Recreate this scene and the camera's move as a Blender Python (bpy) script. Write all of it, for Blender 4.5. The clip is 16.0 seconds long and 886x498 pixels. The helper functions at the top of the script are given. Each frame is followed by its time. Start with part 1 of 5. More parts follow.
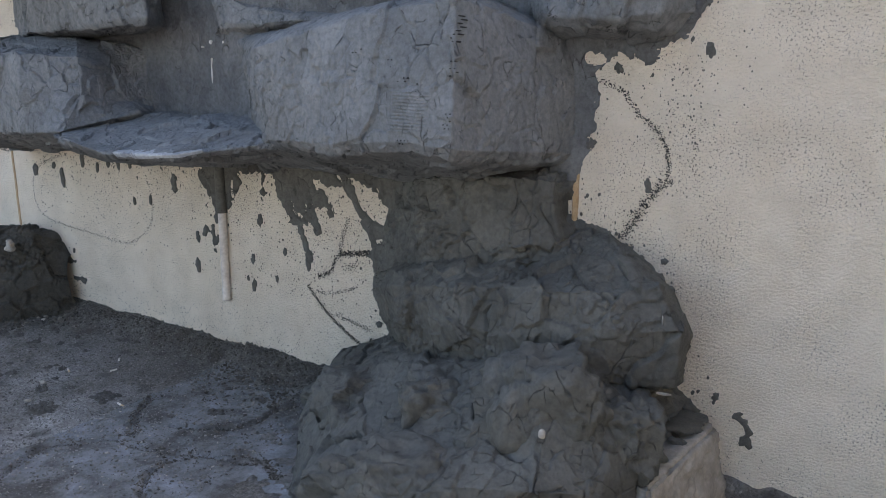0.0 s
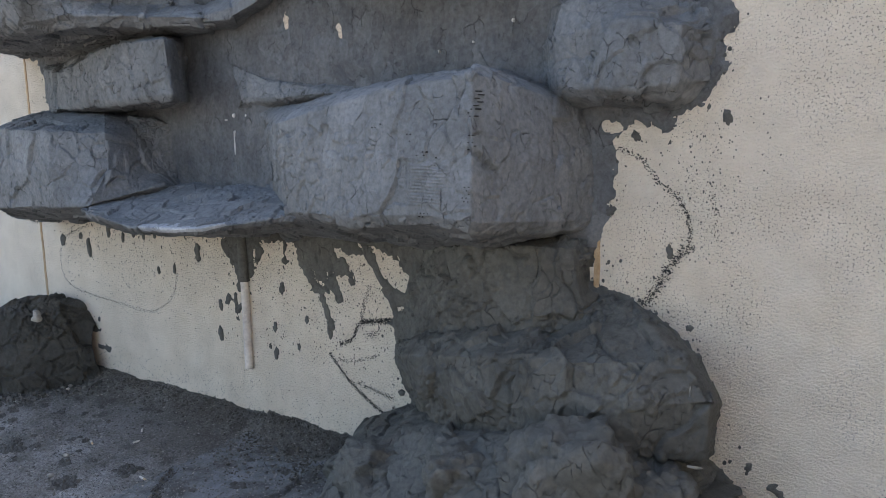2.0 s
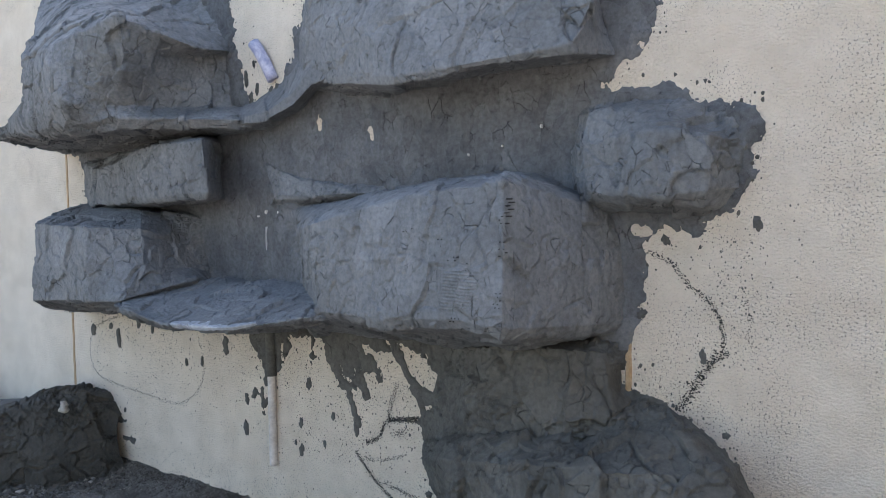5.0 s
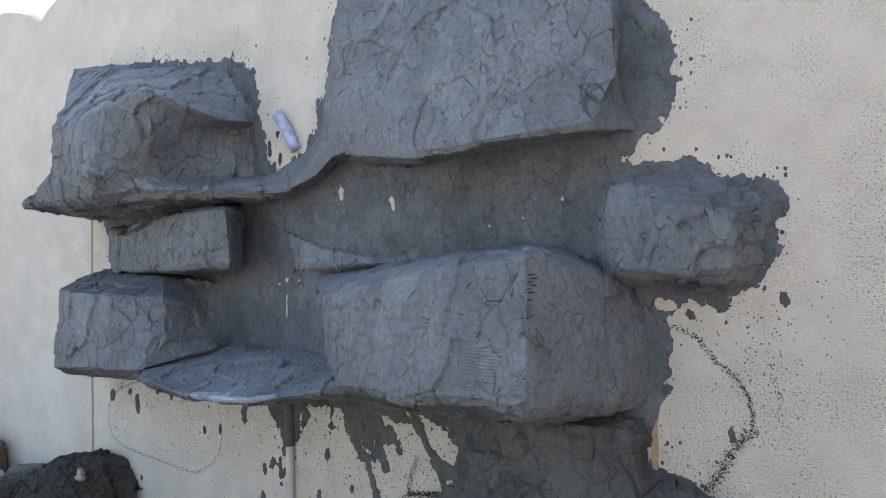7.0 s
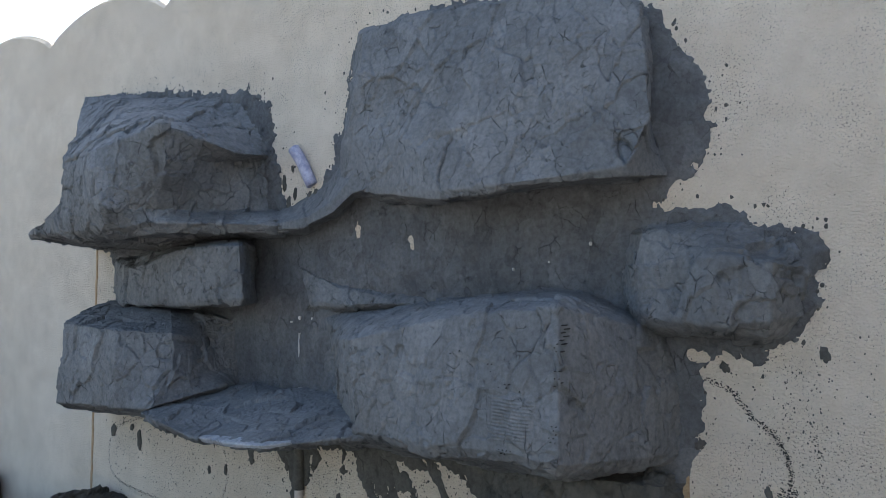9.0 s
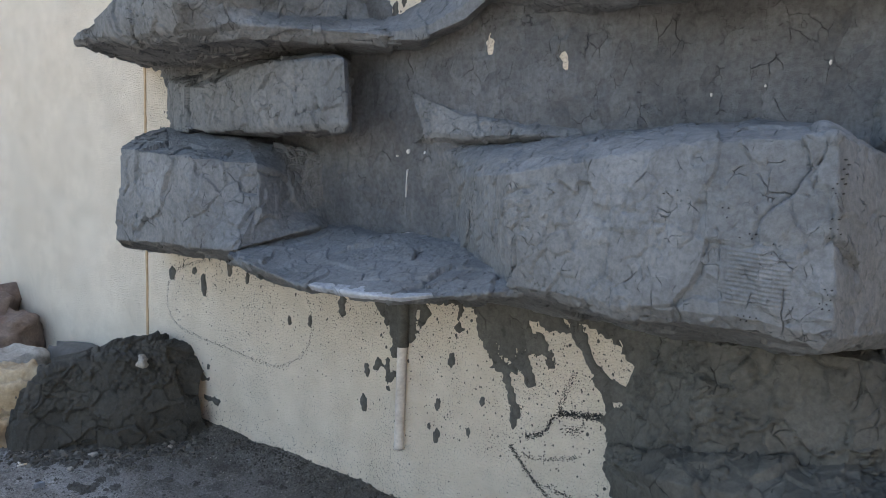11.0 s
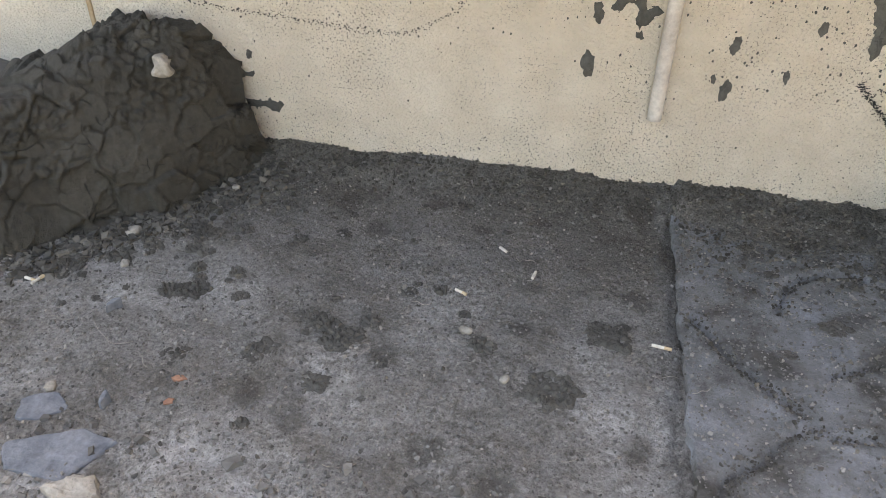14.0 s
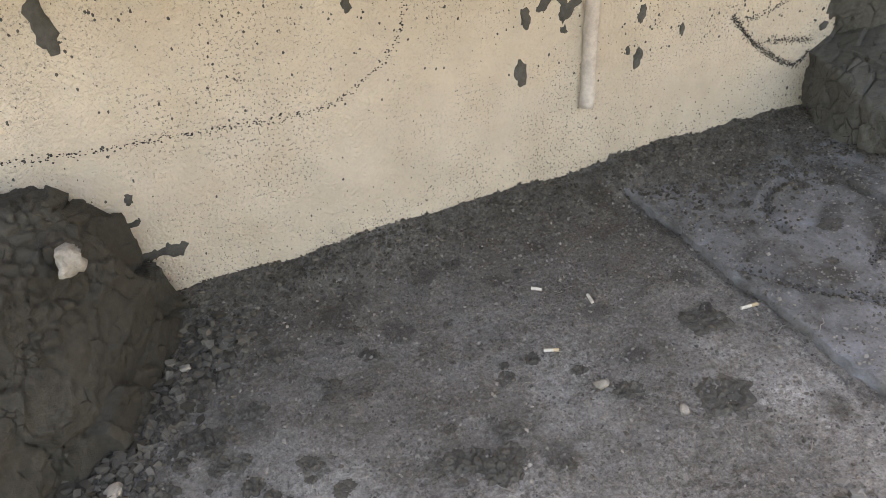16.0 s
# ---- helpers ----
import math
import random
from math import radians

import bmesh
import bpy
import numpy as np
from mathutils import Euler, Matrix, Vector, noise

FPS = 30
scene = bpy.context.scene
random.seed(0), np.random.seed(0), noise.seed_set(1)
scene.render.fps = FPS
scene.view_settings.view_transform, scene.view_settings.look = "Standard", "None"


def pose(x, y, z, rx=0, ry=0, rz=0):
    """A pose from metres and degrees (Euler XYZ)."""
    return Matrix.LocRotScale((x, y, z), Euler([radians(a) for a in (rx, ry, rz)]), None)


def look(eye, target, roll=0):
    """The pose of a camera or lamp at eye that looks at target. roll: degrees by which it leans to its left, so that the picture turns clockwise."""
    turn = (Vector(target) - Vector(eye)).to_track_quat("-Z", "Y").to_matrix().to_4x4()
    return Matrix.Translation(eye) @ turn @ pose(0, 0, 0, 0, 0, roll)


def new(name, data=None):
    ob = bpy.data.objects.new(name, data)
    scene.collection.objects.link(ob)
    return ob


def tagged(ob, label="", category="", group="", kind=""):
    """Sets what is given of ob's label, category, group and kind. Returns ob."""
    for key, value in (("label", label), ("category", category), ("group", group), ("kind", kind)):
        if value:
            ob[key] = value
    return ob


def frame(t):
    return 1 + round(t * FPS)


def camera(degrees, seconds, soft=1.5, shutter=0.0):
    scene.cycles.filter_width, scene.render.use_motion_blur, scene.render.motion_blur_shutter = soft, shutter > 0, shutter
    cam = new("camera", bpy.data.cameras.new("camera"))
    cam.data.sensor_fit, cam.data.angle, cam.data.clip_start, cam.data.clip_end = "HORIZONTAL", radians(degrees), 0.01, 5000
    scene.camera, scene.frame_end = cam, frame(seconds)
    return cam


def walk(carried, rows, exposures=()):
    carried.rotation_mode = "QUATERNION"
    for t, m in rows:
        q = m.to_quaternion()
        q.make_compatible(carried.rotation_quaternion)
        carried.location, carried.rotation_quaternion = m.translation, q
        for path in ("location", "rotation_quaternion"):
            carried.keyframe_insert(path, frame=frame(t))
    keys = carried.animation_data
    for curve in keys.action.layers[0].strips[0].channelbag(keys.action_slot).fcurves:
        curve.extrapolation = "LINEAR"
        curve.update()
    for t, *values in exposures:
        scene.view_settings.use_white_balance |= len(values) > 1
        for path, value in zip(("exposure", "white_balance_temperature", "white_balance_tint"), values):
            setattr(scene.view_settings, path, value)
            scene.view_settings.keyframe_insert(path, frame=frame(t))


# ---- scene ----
cam = camera(61.8, 16.0, soft=0.6)
PATH = [
    (0, (1.561, -1.961, 1.107), (0.553, -0.297, 0.644), 0.7),
    (0.5, (1.557, -1.952, 1.121), (0.523, -0.3, 0.67), 0.2),
    (1, (1.557, -1.951, 1.133), (0.502, -0.303, 0.718), -0.2),
    (1.5, (1.551, -1.952, 1.147), (0.489, -0.299, 0.774), -0.5),
    (2, (1.555, -1.95, 1.155), (0.484, -0.293, 0.829), -0.7),
    (2.5, (1.553, -1.956, 1.166), (0.477, -0.294, 0.879), -0.8),
    (3, (1.552, -1.959, 1.175), (0.47, -0.295, 0.928), -0.6),
    (3.5, (1.548, -1.96, 1.182), (0.456, -0.297, 0.973), -0.5),
    (4, (1.546, -1.96, 1.197), (0.44, -0.304, 1.021), -0.6),
    (6.5, (1.524, -1.969, 1.263), (0.364, -0.34, 1.245), -0.6),
    (7, (1.524, -1.963, 1.279), (0.355, -0.341, 1.306), -0.7),
    (7.5, (1.522, -1.962, 1.297), (0.348, -0.345, 1.365), -0.6),
    (8, (1.516, -1.96, 1.314), (0.344, -0.343, 1.421), -0.3),
    (8.2, (1.512, -1.966, 1.321), (0.345, -0.346, 1.437), -0.2),
    (10.3, (1.083, -1.947, 1.338), (-0.074, -0.316, 1.277), 1.7),
    (10.5, (1.018, -1.909, 1.3), (-0.139, -0.281, 1.194), 2.1),
    (11, (0.824, -1.868, 1.233), (-0.308, -0.243, 0.953), 2.6),
    (11.2, (0.709, -1.889, 1.212), (-0.385, -0.255, 0.846), 2.7),
    (11.5, (0.549, -1.948, 1.177), (-0.492, -0.311, 0.693), 3.0),
    (12, (0.294, -1.943, 1.11), (-0.667, -0.349, 0.379), 2.8),
    (12.5, (0.054, -1.884, 1.056), (-0.789, -0.33, 0.122), 2.5),
    (13, (-0.262, -1.854, 1.014), (-0.9, -0.283, -0.047), 3.1),
    (13.5, (-0.516, -1.806, 1.01), (-1.008, -0.217, -0.101), 2.3),
    (14, (-0.768, -1.655, 1.002), (-1.099, -0.078, -0.183), 0.5),
    (14.5, (-0.981, -1.568, 0.982), (-1.116, 0.023, -0.224), -1.4),
    (15, (-1.189, -1.476, 0.984), (-1.032, 0.106, -0.229), -2.5),
    (15.5, (-1.313, -1.371, 0.99), (-0.92, 0.174, -0.217), -3.9),
    (16, (-1.53, -1.32, 1.016), (-0.928, 0.158, -0.189), -4.2),
]
walk(cam, [(t, look(eye, target, roll)) for t, eye, target, roll in PATH],
     [(0, 2.12, 7000, 11), (3.5, 2.2, 6850, 10), (6.5, 2.25, 6650, 9), (7, 2.2, 6600, 8), (8, 1.57, 6400, 7), (10.5, 1.85, 6650, 8), (11, 2.25, 7100, 9), (11.5, 2.38, 7600, 11), (12.5, 2.2, 8600, 13), (13, 2.8, 8800, 13), (13.5, 2.84, 9100, 13), (14.5, 2.9, 9600, 14), (16, 2.87, 10100, 15)])

# ---- world, sun, exposure ----
SUN_AZ, SUN_EL = radians(-18), radians(50)      # the sun stands behind the wall
world = bpy.data.worlds.new("world")
scene.world = world
world.use_nodes = True
wn = world.node_tree
sky = wn.nodes.new("ShaderNodeTexSky")
sky.sky_type, sky.sun_disc = "NISHITA", False
sky.sun_elevation, sky.sun_rotation = SUN_EL, SUN_AZ
sky.air_density, sky.dust_density = 1.0, 2.5
wn.nodes["Background"].inputs["Strength"].default_value = 0.13
wn.links.new(sky.outputs[0], wn.nodes["Background"].inputs["Color"])
sun = new("sun", bpy.data.lights.new("sun", "SUN"))
sun.data.energy, sun.data.angle, sun.data.color = 4.6, radians(0.5), (1.0, 0.95, 0.87)
to_sun = Vector((math.sin(SUN_AZ) * math.cos(SUN_EL), math.cos(SUN_AZ) * math.cos(SUN_EL), math.sin(SUN_EL)))
sun.matrix_world = look(to_sun * 20, (0, 0, 0))

# ---- noise on arrays ----
def hash3(i, seed):
    n = (i[..., 0].astype(np.int64) * 73856093) ^ (i[..., 1].astype(np.int64) * 19349663) ^ (i[..., 2].astype(np.int64) * 83492791) ^ (seed * 2654435761)
    n = (n ^ (n >> 13)) * 1274126177 & 0x7FFFFFFF
    n = (n ^ (n >> 15)) * 668265263 & 0x7FFFFFFF
    return ((n ^ (n >> 12)) & 0xFFFF) / 65535.0


def smooth_noise(p, seed=0):
    """Value noise, -1 to 1, at points p (n, 3)."""
    f = np.floor(p)
    u = p - f
    u = u * u * u * (u * (u * 6 - 15) + 10)
    out = 0
    for dx in (0, 1):
        for dy in (0, 1):
            for dz in (0, 1):
                w = (u[..., 0] if dx else 1 - u[..., 0]) * (u[..., 1] if dy else 1 - u[..., 1]) * (u[..., 2] if dz else 1 - u[..., 2])
                out = out + w * hash3(f + np.array((dx, dy, dz)), seed)
    return out * 2 - 1


def fractal(p, octaves=4, seed=0):
    out, amp, total = 0, 1.0, 0
    for k in range(octaves):
        out, total = out + amp * smooth_noise(p * 2.03 ** k + 17.3 * k, seed + k), total + amp
        amp *= 0.5
    return out / total


def cells(p, seed=0):
    """Nearest and second distance and the nearest cell's offset vector and random value."""
    f = np.floor(p)
    n = len(p)
    d1, d2, val, off = np.full(n, 9.0), np.full(n, 9.0), np.zeros(n), np.zeros((n, 3))
    for dx in (-1, 0, 1):
        for dy in (-1, 0, 1):
            for dz in (-1, 0, 1):
                c = f + np.array((dx, dy, dz))
                q = c + np.stack([hash3(c, seed + s) for s in (1, 2, 3)], -1)
                v = p - q
                d = np.sqrt((v ** 2).sum(-1))
                near = d < d1
                d2 = np.where(near, d1, np.minimum(d2, d))
                val = np.where(near, hash3(c, seed + 9), val)
                off = np.where(near[:, None], v, off)
                d1 = np.where(near, d, d1)
    return d1, d2, off, val


# ---- materials ----
def material(name):
    m = bpy.data.materials.new(name)
    m.use_nodes = True
    return m, m.node_tree, m.node_tree.nodes["Principled BSDF"]


def node(nt, kind, **values):
    n = nt.nodes.new(kind)
    for key, value in values.items():
        n.inputs[key.replace("_", " ")].default_value = value
    return n


def ramp(nt, source, stops):
    n = nt.nodes.new("ShaderNodeValToRGB")
    while len(n.color_ramp.elements) < len(stops):
        n.color_ramp.elements.new(0.5)
    for e, (at, colour) in zip(n.color_ramp.elements, stops):
        e.position, e.color = at, (*colour, 1) if len(colour) == 3 else colour
    nt.links.new(source, n.inputs[0])
    return n.outputs[0]


def coords(nt, scale=(1, 1, 1)):
    g = nt.nodes.new("ShaderNodeNewGeometry")
    m = nt.nodes.new("ShaderNodeMapping")
    m.inputs["Scale"].default_value = scale
    nt.links.new(g.outputs["Position"], m.inputs[0])
    return m.outputs[0]


def noise_tex(nt, vec, scale, detail=5.0, rough=0.55, distort=0.0):
    n = node(nt, "ShaderNodeTexNoise", Scale=scale, Detail=detail, Roughness=rough, Distortion=distort)
    nt.links.new(vec, n.inputs["Vector"])
    return n.outputs[0]


def voronoi_tex(nt, vec, scale, feature="F1", out="Distance"):
    n = nt.nodes.new("ShaderNodeTexVoronoi")
    n.feature = feature
    n.inputs["Scale"].default_value = scale
    nt.links.new(vec, n.inputs["Vector"])
    return n.outputs[out]


def mix(nt, a, b, fac, mode="MIX"):
    n = nt.nodes.new("ShaderNodeMix")
    n.data_type, n.blend_type = "RGBA", mode
    for sock, v in ((n.inputs[0], fac), (n.inputs[6], a), (n.inputs[7], b)):
        if isinstance(v, bpy.types.NodeSocket):
            nt.links.new(v, sock)
        else:
            sock.default_value = v if sock == n.inputs[0] else (*v, 1)
    return n.outputs[2]


def calc(nt, op, a, b=0.0):
    n = nt.nodes.new("ShaderNodeMath")
    n.operation = op
    for sock, v in zip(n.inputs, (a, b)):
        if isinstance(v, bpy.types.NodeSocket):
            nt.links.new(v, sock)
        else:
            sock.default_value = v
    return n.outputs[0]


def bump(nt, bsdf, layers):
    """layers of (height, metres)."""
    last = None
    for height, depth in layers:
        b = nt.nodes.new("ShaderNodeBump")
        b.inputs["Strength"].default_value, b.inputs["Distance"].default_value = 1.0, depth
        nt.links.new(height, b.inputs["Height"])
        if last:
            nt.links.new(last, b.inputs["Normal"])
        last = b.outputs[0]
    nt.links.new(last, bsdf.inputs["Normal"])


def warped(nt, vec, scale, amount):
    """The same coordinates, pushed about by noise."""
    n = node(nt, "ShaderNodeTexNoise", Scale=scale, Detail=3.0, Roughness=0.5)
    nt.links.new(vec, n.inputs["Vector"])
    half = nt.nodes.new("ShaderNodeVectorMath")
    half.operation = "MULTIPLY_ADD"
    half.inputs[1].default_value, half.inputs[2].default_value = (amount,) * 3, (-amount / 2,) * 3
    nt.links.new(n.outputs["Color"], half.inputs[0])
    add = nt.nodes.new("ShaderNodeVectorMath")
    add.operation = "ADD"
    nt.links.new(vec, add.inputs[0])
    nt.links.new(half.outputs[0], add.inputs[1])
    return add.outputs[0]


def cement(name, dark, light, trowel=1.0, rough=0.85, grain=1.0, pat=13.0):
    """Fresh cement render: blotches of damp and dry, overlapping trowel pats with torn edges, drags, sandy grain."""
    m, nt, bsdf = material(name)
    p = coords(nt)
    tall = warped(nt, coords(nt, (1.0, 1.0, 0.6)), 7, 0.09)
    small = warped(nt, coords(nt, (1.0, 1.0, 0.8)), 16, 0.05)
    blotch = noise_tex(nt, p, 3.2, 6, 0.6, 0.4)
    fine = noise_tex(nt, p, 70, 5, 0.7)
    drag = noise_tex(nt, warped(nt, coords(nt, (1.0, 1.0, 0.3)), 5, 0.15), 34, 6, 0.65, 0.8)
    pats = nt.nodes.new("ShaderNodeSeparateColor")
    nt.links.new(voronoi_tex(nt, tall, pat, "F1", "Color"), pats.inputs[0])
    bits = nt.nodes.new("ShaderNodeSeparateColor")
    nt.links.new(voronoi_tex(nt, small, pat * 2.6, "F1", "Color"), bits.inputs[0])
    tear = ramp(nt, voronoi_tex(nt, tall, pat, "DISTANCE_TO_EDGE"), [(0.0, (0, 0, 0)), (0.026, (1, 1, 1))])
    some = ramp(nt, noise_tex(nt, p, 12, 3, 0.6), [(0.53, (1, 1, 1)), (0.62, (0, 0, 0))])
    tear = calc(nt, "MAXIMUM", tear, some)
    # short nicks where the trowel tore the skin
    nick = ramp(nt, voronoi_tex(nt, small, pat * 2.6, "DISTANCE_TO_EDGE"), [(0.0, (0, 0, 0)), (0.03, (1, 1, 1))])
    few = ramp(nt, noise_tex(nt, p, 19, 3, 0.6, 0.3), [(0.55, (1, 1, 1)), (0.62, (0, 0, 0))])
    nick = calc(nt, "MAXIMUM", nick, few)
    tear = calc(nt, "MINIMUM", tear, nick)
    base = ramp(nt, blotch, [(0.3, dark), (0.72, light)])
    base = mix(nt, base, ramp(nt, pats.outputs[1], [(0.0, (0.88, 0.88, 0.88)), (1.0, (1.13, 1.13, 1.13))]), 1.0, "MULTIPLY")
    base = mix(nt, base, ramp(nt, drag, [(0.3, (0.9, 0.9, 0.9)), (0.5, (1, 1, 1)), (0.72, (1.08, 1.08, 1.08))]), 1.0, "MULTIPLY")
    base = mix(nt, base, ramp(nt, fine, [(0.36, (0.8, 0.8, 0.8)), (0.5, (1, 1, 1)), (0.64, (1.18, 1.18, 1.18))]), 1.0, "MULTIPLY")
    # crevice shade painted in: the colour is halved along tears and nicks
    base = mix(nt, base, ramp(nt, tear, [(0.0, (0.5, 0.5, 0.5)), (0.8, (1, 1, 1))]), 1.0, "MULTIPLY")
    nt.links.new(base, bsdf.inputs["Base Color"])
    nt.links.new(ramp(nt, blotch, [(0.25, (rough - 0.22,) * 3), (0.65, (rough,) * 3)]), bsdf.inputs["Roughness"])
    bsdf.inputs["Specular IOR Level"].default_value = 0.4
    sand = noise_tex(nt, p, 420, 2, 0.6)
    bump(nt, bsdf, [(pats.outputs[0], 0.007 * trowel), (bits.outputs[0], 0.003 * trowel), (tear, 0.0035 * trowel), (drag, 0.003 * trowel), (fine, 0.0028 * grain), (sand, 0.0016 * grain)])
    return m


M_ROCK = cement("cement render", (0.108, 0.113, 0.117), (0.184, 0.19, 0.195))
M_WET = cement("damp mortar", (0.062, 0.06, 0.053), (0.124, 0.12, 0.108), 1.0, 0.85, 1.4, 12.0)
# coarser than the rocks; the recess's shade is put into its darker colour
M_COAT_SHADED = cement("shaded thrown cement coat", (0.088, 0.091, 0.096), (0.16, 0.164, 0.17), 1.3, 0.9, 1.8, 22.0)
M_PILE = cement("wet mortar heap", (0.036, 0.033, 0.027), (0.08, 0.074, 0.062), 1.2, 0.85, 2.0, 12.0)


def stucco():
    m, nt, bsdf = material("cream stucco")
    p = coords(nt)
    big = noise_tex(nt, p, 1.1, 5, 0.6)
    mid = noise_tex(nt, p, 9, 5, 0.65)
    base = ramp(nt, big, [(0.3, (0.72, 0.63, 0.515)), (0.7, (0.81, 0.725, 0.61))])
    base = mix(nt, base, ramp(nt, mid, [(0.3, (0.88, 0.87, 0.85)), (0.65, (1, 1, 1))]), 1.0, "MULTIPLY")
    # grime that clings to the pits
    pits = noise_tex(nt, p, 170, 3, 0.6)
    where = noise_tex(nt, p, 4, 4, 0.6)
    dirt = calc(nt, "MULTIPLY", ramp(nt, pits, [(0.565, (0, 0, 0)), (0.62, (1, 1, 1))]), ramp(nt, where, [(0.42, (0, 0, 0)), (0.6, (0.8, 0.8, 0.8))]))
    base = mix(nt, base, (0.2, 0.18, 0.15), dirt)
    nt.links.new(base, bsdf.inputs["Base Color"])
    bsdf.inputs["Roughness"].default_value = 0.9
    bsdf.inputs["Specular IOR Level"].default_value = 0.2
    grit = noise_tex(nt, coords(nt, (0.75, 1.0, 1.0)), 150, 3, 0.55, 0.1)
    lumps = ramp(nt, grit, [(0.36, (0, 0, 0)), (0.64, (1, 1, 1))])
    bump(nt, bsdf, [(lumps, 0.0048), (noise_tex(nt, p, 280, 3, 0.7), 0.002), (noise_tex(nt, p, 3, 3), 0.012)])
    return m


M_STUCCO = stucco()


def soil():
    """Dusty concrete floor: grey, with damp brown-black patches and sandy grain."""
    m, nt, bsdf = material("dusty concrete ground")
    p = coords(nt)
    big = noise_tex(nt, p, 2.1, 7, 0.65, 0.3)
    mid = noise_tex(nt, p, 9, 8, 0.72, 0.6)
    grain = noise_tex(nt, p, 130, 4, 0.75)
    base = ramp(nt, big, [(0.32, (0.145, 0.132, 0.117)), (0.5, (0.25, 0.236, 0.22)), (0.66, (0.40, 0.385, 0.37))])
    base = mix(nt, base, ramp(nt, mid, [(0.35, (0.68, 0.66, 0.63)), (0.5, (1, 1, 1)), (0.66, (1.24, 1.24, 1.26))]), 1.0, "MULTIPLY")
    dusty = ramp(nt, noise_tex(nt, p, 5, 5, 0.7, 0.4), [(0.42, (0, 0, 0)), (0.6, (1, 1, 1))])
    coarse = ramp(nt, noise_tex(nt, p, 85, 6, 0.85, 0.3), [(0.38, (0.45, 0.43, 0.4)), (0.5, (0.98, 0.98, 0.98)), (0.62, (1.6, 1.6, 1.6))])
    soft = ramp(nt, grain, [(0.36, (0.62, 0.62, 0.62)), (0.5, (1, 1, 1)), (0.64, (1.4, 1.4, 1.4))])
    base = mix(nt, base, mix(nt, coarse, soft, dusty), 1.0, "MULTIPLY")
    # round wet drips, here and there
    drops = warped(nt, p, 14, 0.06)
    spot = nt.nodes.new("ShaderNodeTexVoronoi")
    spot.inputs["Scale"].default_value = 8.5
    nt.links.new(drops, spot.inputs["Vector"])
    pick = nt.nodes.new("ShaderNodeSeparateColor")
    nt.links.new(spot.outputs["Color"], pick.inputs[0])
    wet = calc(nt, "MULTIPLY", ramp(nt, spot.outputs["Distance"], [(0.2, (0.62, 0.62, 0.62)), (0.34, (0, 0, 0))]), ramp(nt, pick.outputs[0], [(0.55, (0, 0, 0)), (0.6, (1, 1, 1))]))
    base = mix(nt, base, (0.075, 0.068, 0.058), wet)
    # damp strip of spilt mortar along the wall's foot, with a ragged border
    g = nt.nodes.new("ShaderNodeNewGeometry")
    sep = nt.nodes.new("ShaderNodeSeparateXYZ")
    nt.links.new(g.outputs["Position"], sep.inputs[0])
    edge = calc(nt, "ADD", sep.outputs["Y"], calc(nt, "MULTIPLY", calc(nt, "SUBTRACT", big, 0.5), 0.9))
    edge = calc(nt, "ADD", edge, calc(nt, "MULTIPLY", calc(nt, "SUBTRACT", mid, 0.5), 0.35))
    by_mound = node(nt, "ShaderNodeMapRange", From_Min=-0.2, From_Max=0.1, To_Min=0.0, To_Max=0.45)
    nt.links.new(sep.outputs["X"], by_mound.inputs["Value"])
    edge = calc(nt, "ADD", edge, by_mound.outputs[0])
    damp = ramp(nt, calc(nt, "ADD", edge, 1.0), [(0.5, (0, 0, 0)), (0.62, (0.45, 0.45, 0.45)), (0.9, (0.9, 0.9, 0.9))])
    base = mix(nt, base, mix(nt, (0.062, 0.054, 0.046), base, 0.38), damp)
    nt.links.new(base, bsdf.inputs["Base Color"])
    bsdf.inputs["Roughness"].default_value = 0.9
    bsdf.inputs["Specular IOR Level"].default_value = 0.25
    bump(nt, bsdf, [(mid, 0.02), (grain, 0.006), (noise_tex(nt, p, 45, 5, 0.75), 0.014)])
    return m


M_GROUND = soil()


def plain(name, a, b, rough=0.7, scale=30, depth=0.002, metal=0.0, pieces=False):
    m, nt, bsdf = material(name)
    p = coords(nt)
    n1 = noise_tex(nt, p, scale, 5, 0.65)
    n2 = noise_tex(nt, p, scale * 6, 3, 0.6)
    base = ramp(nt, n1, [(0.32, a), (0.68, b)])
    base = mix(nt, base, ramp(nt, n2, [(0.3, (0.82, 0.82, 0.82)), (0.7, (1.1, 1.1, 1.1))]), 1.0, "MULTIPLY")
    if pieces:
        g = nt.nodes.new("ShaderNodeNewGeometry")
        base = mix(nt, base, ramp(nt, g.outputs["Random Per Island"], [(0.0, (0.4, 0.38, 0.35)), (0.7, (0.95, 0.95, 0.95)), (0.93, (1.25, 1.24, 1.2)), (1.0, (1.7, 1.66, 1.6))]), 1.0, "MULTIPLY")
    nt.links.new(base, bsdf.inputs["Base Color"])
    bsdf.inputs["Roughness"].default_value, bsdf.inputs["Metallic"].default_value = rough, metal
    bump(nt, bsdf, [(n1, depth), (n2, depth * 0.4)])
    return m


M_PIPE = plain("dusty white conduit", (0.42, 0.37, 0.33), (0.62, 0.57, 0.52), 0.55, 14, 0.001)
M_TAN = plain("tan joint filler", (0.34, 0.22, 0.12), (0.5, 0.36, 0.22), 0.85, 40)
M_COAL = plain("charcoal", (0.02, 0.02, 0.02), (0.05, 0.048, 0.045), 0.95, 90, 0.0005)
M_HOSE = plain("yellow rubber hose", (0.30, 0.185, 0.06), (0.46, 0.31, 0.12), 0.55, 16, 0.0006)
M_STONE = plain("pale stone", (0.22, 0.195, 0.165), (0.42, 0.38, 0.33), 0.9, 26, 0.006)
